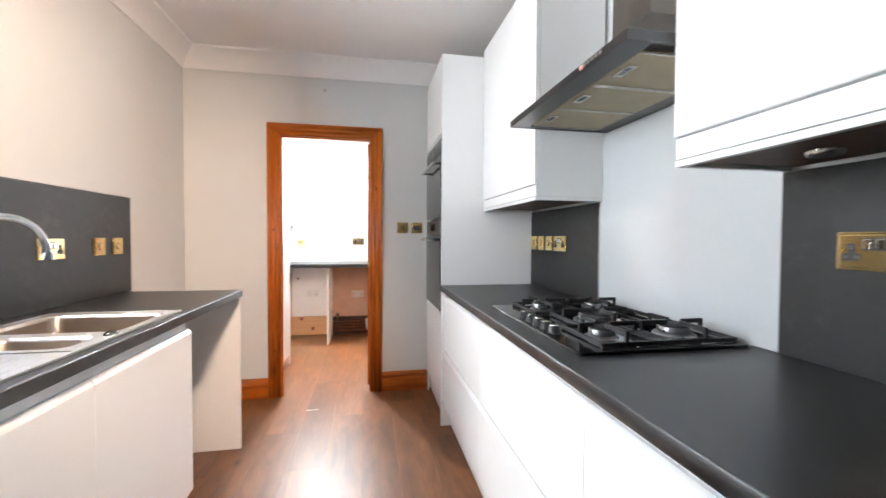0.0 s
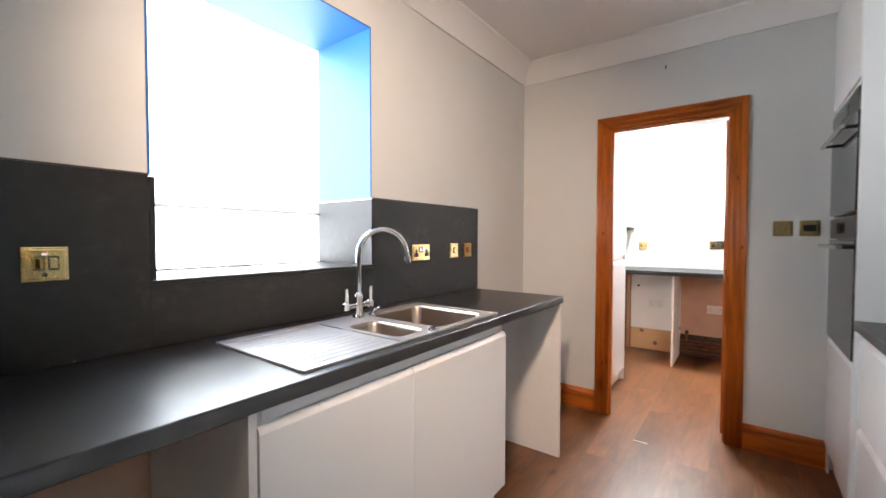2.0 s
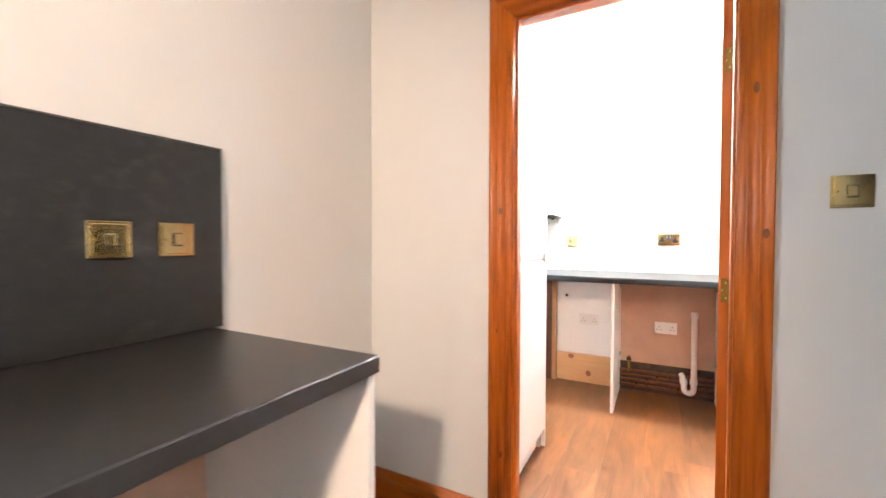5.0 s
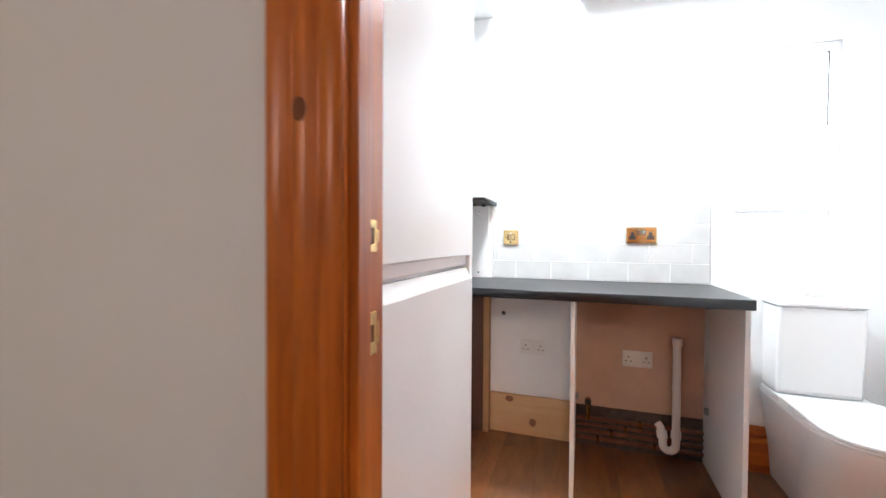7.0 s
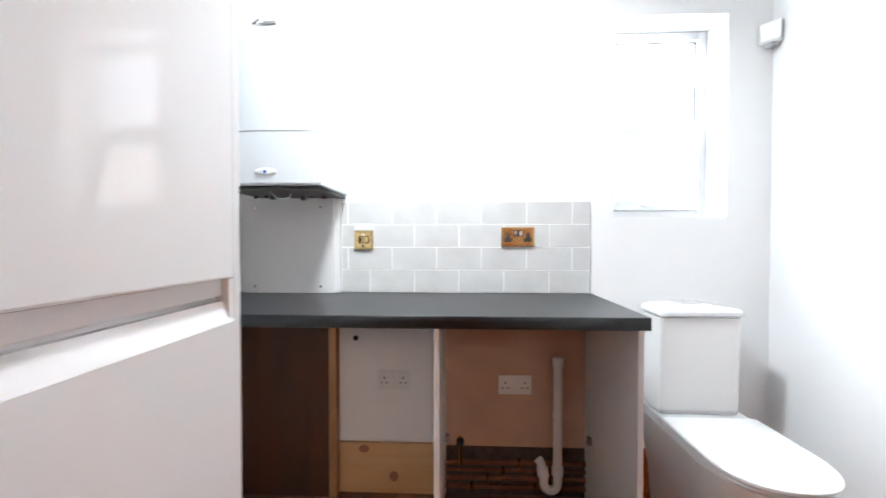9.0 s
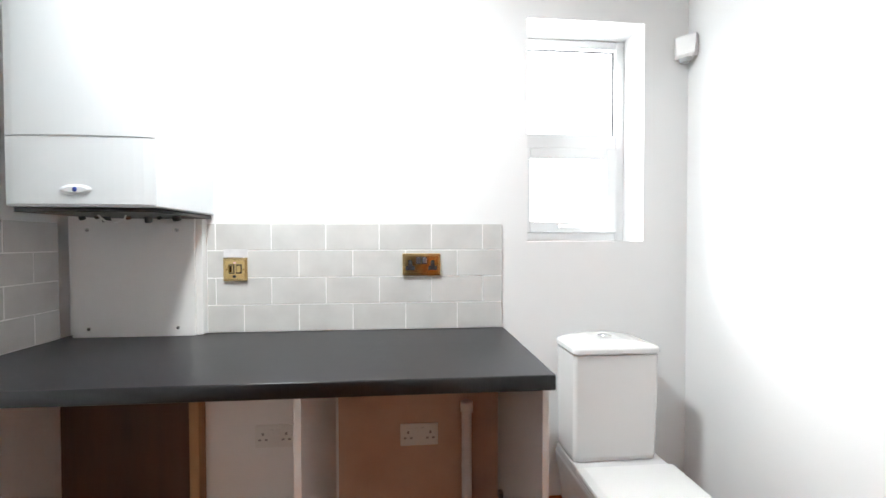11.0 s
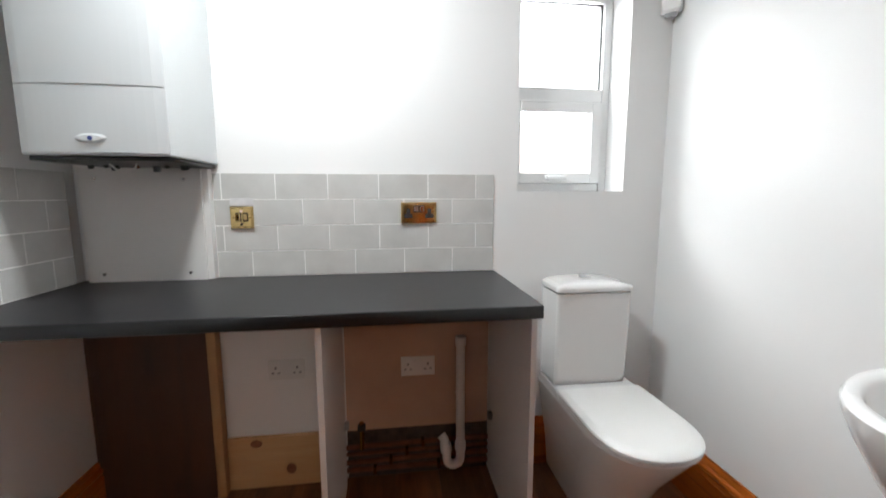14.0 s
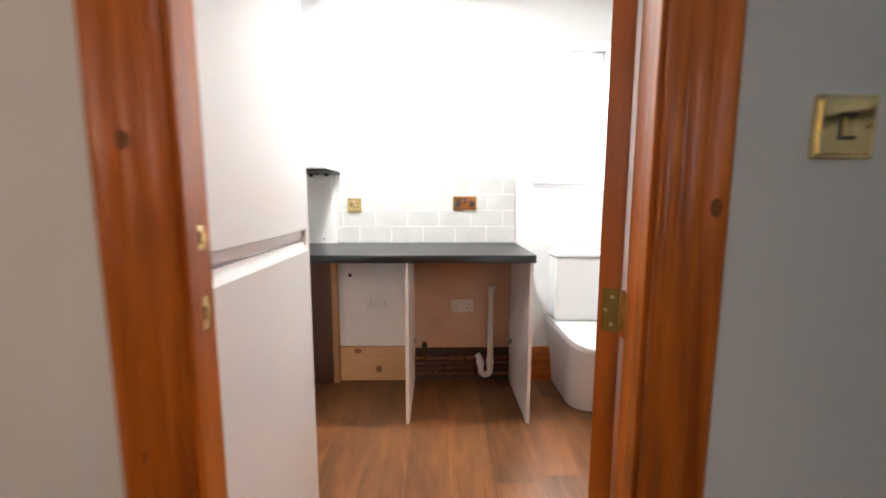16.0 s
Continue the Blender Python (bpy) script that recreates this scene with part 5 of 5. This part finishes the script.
bm = loft(bmesh.new(), [[Vector((x_, y_, z_)) for x_, z_ in ((-0.998, 1.932), (-0.990, 1.931), (-0.972, 1.947), (-0.977, 1.949))] for y_ in (BY0 - 0.0105, BY0 - 0.0150)])
part("maker_mark", bm, BLACK_PLASTIC, bo, "dark slanted maker's mark", 0)
for k, xx in enumerate((-1.108, -1.062, -1.033, -0.965, -0.902, -0.868, -0.812)):
    part("pipe_stub", tube(bmesh.new(), [(xx, 6.50, 1.338), (xx, 6.505, (1.328, 1.333, 1.322, 1.330, 1.318, 1.332, 1.326)[k])], (0.009, 0.007, 0.012, 0.008, 0.011, 0.0075, 0.013)[k]), COPPER if k == 3 else BLACK_PLASTIC, bo)
bm = tube(bmesh.new(), [(-1.0, 6.42, 1.337), (-0.98, 6.42, 1.318), (-0.95, 6.42, 1.314), (-0.93, 6.43, 1.322), (-0.925, 6.43, 1.338)], 0.003, 8)
part("cable", bm, WHITE_PLASTIC, bo)
bx = thing("pipe_boxing", (-1.03, 6.6, 0.914), "white screwed panel boxing in the boiler pipes", "panel")
part("front_board", boxes((-1.220, -0.806, 6.600, 6.612, 0.915, 1.336), bevel=0.001), CARCASS, bx)
part("side_board", boxes((-0.812, -0.785, 6.6125, 6.648, 0.915, 1.336), bevel=0.001), CARCASS, bx)
for sx in (-1.165, -0.865):
    for zz in (0.945, 1.295):
        part("screw", turned(bmesh.new(), (sx, 6.600, zz), "y", [(-0.0025, 0.002), (-0.002, 0.006), (0.001, 0.0065)], 12), STEEL, bx, "steel screw cap")

# toilet
wc = thing("toilet", (0.716, 6.4, 0), "white ceramic close-coupled toilet with closed lid", "toilet")


def dee(cx, hw, yb, yf, z, sq=2.25, n=28, reach=1.12):
    """A D-shaped outline: straight back, rounded front."""
    ym = yf + hw * reach
    pts = [Vector((cx + hw, yb, z)), Vector((cx + hw, yb * 0.5 + ym * 0.5, z))]
    for k in range(n + 1):
        a = math.pi * k / n
        c, s = math.cos(a), math.sin(a)
        pts.append(Vector((cx + hw * math.copysign(abs(c) ** (2 / sq), c), ym - (ym - yf) * abs(s) ** (2 / sq), z)))
    pts += [Vector((cx - hw, yb * 0.5 + ym * 0.5, z)), Vector((cx - hw, yb, z))]
    return pts


TX = 0.722
part("pan", loft(bmesh.new(), [dee(TX, hw, 6.646, yf, z) for hw, yf, z in ((0.128, 6.222, 0.002), (0.130, 6.218, 0.02), (0.138, 6.180, 0.12), (0.151, 6.105, 0.25), (0.166, 6.030, 0.35), (0.175, 5.992, 0.405), (0.176, 5.986, 0.418), (0.171, 5.992, 0.424))]), CERAMIC, wc, smooth=45)
part("pan_shoulder", loft(bmesh.new(), [rounded(TX - w, TX + w, yf, 6.645, 0.012, z) for w, yf, z in ((0.174, 6.436, 0.418), (0.172, 6.438, 0.444), (0.168, 6.442, 0.449))]), CERAMIC, wc, smooth=35)
part("seat", loft(bmesh.new(), [dee(TX, hw, 6.428, yf, z) for hw, yf, z in ((0.174, 5.978, 0.426), (0.179, 5.972, 0.429), (0.179, 5.972, 0.436), (0.176, 5.976, 0.4385))]), WHITE_PLASTIC, wc, smooth=40)
part("lid", loft(bmesh.new(), [dee(TX, hw, 6.432, yf, z) for hw, yf, z in ((0.177, 5.975, 0.4400), (0.182, 5.968, 0.443), (0.182, 5.968, 0.451), (0.177, 5.974, 0.4565), (0.15, 6.01, 0.4595))]), WHITE_PLASTIC, wc, "white closed seat lid", 40)
CC = 0.708
cs = part("cistern", loft(bmesh.new(), [rounded(CC - w, CC + w, yf, 6.644, 0.016, z) for w, yf, z in ((0.145, 6.490, 0.4495), (0.146, 6.489, 0.4535), (0.154, 6.478, 0.4545), (0.156, 6.474, 0.47), (0.158, 6.468, 0.70), (0.159, 6.465, 0.841), (0.148, 6.478, 0.8415), (0.148, 6.478, 0.848))]), CERAMIC, wc, smooth=35)
part("cistern_lid", loft(bmesh.new(), [rounded(CC - w, CC + w, yf, 6.646, 0.018, z) for w, yf, z in ((0.160, 6.462, 0.848), (0.163, 6.457, 0.851), (0.163, 6.457, 0.864), (0.160, 6.460, 0.870), (0.14, 6.468, 0.8775), (0.10, 6.485, 0.884), (0.05, 6.51, 0.888))]), CERAMIC, cs, smooth=40)
part("flush_button", turned(bmesh.new(), (CC, 6.565, 0.888), "z", [(-0.002, 0.026), (0.004, 0.026), (0.006, 0.023), (0.005, 0.02), (0.008, 0.018), (0.008, 0.001)], 24), CHROME, cs, "chrome dual flush button")
for sx in (0.63, 0.81):
    part("seat_hinge", tube(bmesh.new(), [(sx - 0.02, 6.426, 0.434), (sx + 0.02, 6.426, 0.434)], 0.008), CHROME, wc)

# basin on the east wall
ba = thing("wash_basin", (1.0, 5.5, 0.55), "white ceramic wall-hung wash basin behind the door", "basin")


def half_oval(a, b, z, n=24, cx=UX1 - 0.001, cy=5.5):
    return [Vector((cx - a * math.sin(math.pi * k / n), cy + b * math.cos(math.pi * k / n), z)) for k in range(n + 1)]


def inner_oval(a, b, z, n=24, cx=UX1 - 0.12, cy=5.5):
    return [Vector((cx - a * math.sin(math.pi * k / n) + 0.05 * (1 - math.sin(math.pi * k / n)), cy + b * math.cos(math.pi * k / n), z)) for k in range(n + 1)]


bm = bmesh.new()
loft(bm, [half_oval(0.13, 0.09, 0.53), half_oval(0.20, 0.13, 0.56), half_oval(0.27, 0.19, 0.64), half_oval(0.325, 0.235, 0.74), half_oval(0.345, 0.25, 0.79), half_oval(0.350, 0.252, 0.812), half_oval(0.342, 0.247, 0.82), inner_oval(0.195, 0.205, 0.82), inner_oval(0.185, 0.195, 0.81), inner_oval(0.17, 0.15, 0.73), inner_oval(0.08, 0.07, 0.70)])
part("bowl", bm, CERAMIC, ba, smooth=50)
part("waste", turned(bmesh.new(), (0.95, 5.5, 0.70), "z", [(0.0, 0.022), (0.004, 0.02), (0.005, 0.002)], 20), CHROME, ba)
bm = turned(bmesh.new(), (1.045, 5.5, 0.82), "z", [(0, 0.022), (0.01, 0.02), (0.06, 0.018), (0.09, 0.016)], 20)
tube(bm, [(1.045, 5.5, 0.88), (1.0, 5.5, 0.90), (0.96, 5.5, 0.885)], 0.010)
part("basin_tap", bm, CHROME, ba, "chrome basin tap")

# detector and downlights
se = thing("alarm_detector", (1.065, 6.615, 1.98), "small white corner-mounted alarm detector", "detector")
part("case", loft(bmesh.new(), [[Vector((x, y, z)) for x, y in ((1.098, 6.648), (1.036, 6.645), (1.030 + i, 6.630), (1.078, 6.576 + i), (1.096, 6.590))] for z, i in ((1.985, 0.018), (1.995, 0.006), (2.06, 0.0), (2.068, 0.004))]), WHITE_PLASTIC, se, smooth=20)
part("lens", loft(bmesh.new(), [[Vector((x, y, z)) for x, y in ((1.080, 6.635), (1.047, 6.632), (1.060, 6.605), (1.078, 6.598))] for z in (1.967, 1.984)]), GREY_PLASTIC, se, "grey lens")
dl = thing("downlight", (0.832, 6.33, UZ), "small recessed ceiling downlight with a metal rim", "downlight")
part("rim", turned(bmesh.new(), (0.832, 6.33, UZ), "z", [(0.001, 0.045), (-0.006, 0.043), (-0.007, 0.036), (0.001, 0.033)], 28), CHROME, dl)
part("bulb", turned(bmesh.new(), (0.832, 6.33, UZ), "z", [(-0.003, 0.001), (-0.0032, 0.028), (0.001, 0.030)], 20), COPPER, dl, "unlit coppery reflector")

# ---- tiles ----
TW, TH, TG = 0.2005, 0.0980, 0.0038
structure("wall_tile_bed_north", boxes((-0.784, 0.327, UY1 - 0.0063, UY1 - 0.0005, 0.9145, 1.322)), GROUT, "white grout bed")
structure("wall_tile_bed_west", boxes((UX0 + 0.0005, UX0 + 0.0063, 5.485, 6.598, 0.9145, 1.322)), GROUT, "white grout bed")
splash_tiles = thing("tile_splashback", (-0.22, UY1, 0.914), "light grey glazed brick-pattern tile splashback", "tiles")
structure("wall_tile_bed_east", boxes((UX1 - 0.0063, UX1 - 0.0005, 5.235, 5.660, 0.872, 1.264)), GROUT, "white grout bed")
east_tiles = thing("tile_splashback", (UX1, 5.45, 0.87), "light grey glazed tile splashback over the basin", "tiles")
west_tiles = thing("tile_splashback", (UX0, 6.05, 0.914), "light grey glazed brick-pattern tiles beside the boiler", "tiles")
tile_meshes = {}


def tile(parent, along, u0, u1, z0):
    w = round(u1 - u0, 4)
    key = (along, w)
    if key not in tile_meshes:
        bm = boxes((0, w, -0.0072, -0.002, 0, TH) if along == "x" else (0.002, 0.0072, 0, w, 0, TH), bevel=0.0008)
        bmesh.ops.recalc_face_normals(bm, faces=bm.faces[:])
        me = bpy.data.meshes.new("tile")
        bm.to_mesh(me)
        bm.free()
        me.materials.append(TILE)
        tile_meshes[key] = me
    ob = new("tile", tile_meshes[key])
    ob.parent = parent
    base = Vector(parent["base"])
    if parent is east_tiles:
        ob.rotation_euler = (0, 0, math.pi)
        ob.location = Vector((UX1, u1, z0)) - base
    else:
        ob.location = Vector((u0, UY1, z0) if along == "x" else (UX0, u0, z0)) - base


for row in range(4):
    z0 = 0.9165 + row * (TH + TG)
    start = -0.753 if row % 2 else -0.853
    for k in range(-1, 8):
        a, b = start + k * TW + TG / 2, start + (k + 1) * TW - TG / 2
        a, b = max(a, -0.782), min(b, 0.3265)
        if b - a > 0.012:
            tile(splash_tiles, "x", a, b, z0)
    start = 5.236 if row % 2 else 5.136
    for k in range(0, 4):
        a, b = max(start + k * TW + TG / 2, 5.237), min(start + (k + 1) * TW - TG / 2, 5.658)
        if b - a > 0.012:
            tile(east_tiles, "y", a, b, z0 - 0.056)
    start = 5.4 if row % 2 else 5.5
    for k in range(0, 7):
        a, b = start + k * TW + TG / 2, start + (k + 1) * TW - TG / 2
        a, b = max(a, 5.486), min(b, 6.597)
        if b - a > 0.012:
            tile(west_tiles, "y", a, b, z0)

# ---- floor ----
structure("floor_bed", boxes((UX0, KX1, KY0, UY1, -0.05, -0.004)), FLOOR_GAP, "floor under the planks")
floor = thing("floor", (0, 0, 0), "brown oak laminate plank floor", "floor", kind="structure")
PW, PL = 0.193, 1.28
plank_meshes = {}
rnd = random.Random(4)
col = 0
x = UX0
while x < KX1 - 0.01:
    x1 = min(x + PW, KX1)
    y = KY0 - rnd.random() * PL
    while y < UY1:
        a, b = max(y, KY0), min(y + PL, UY1)
        if b - a > 0.02:
            key = (round(x1 - x, 3), round(b - a, 3))
            if key not in plank_meshes:
                bm = boxes((0.0002, key[0] - 0.0002, 0.0002, key[1] - 0.0002, -0.0035, 0.0), bevel=0.0004)
                bmesh.ops.recalc_face_normals(bm, faces=bm.faces[:])
                me = bpy.data.meshes.new("plank")
                bm.to_mesh(me)
                bm.free()
                me.materials.append(OAK)
                plank_meshes[key] = me
            ob = new("plank", plank_meshes[key])
            ob.parent = floor
            ob.location = (x, a, 0)
        y += PL
    x += PW
fl = thing("floor_scuff", (-0.261, 4.357, 0.0), "small pale chip on the floor joint", "mark")
part("chip", boxes((-0.30, -0.225, 4.354, 4.360, 0.0002, 0.0010)), MARK, fl, "", 0)
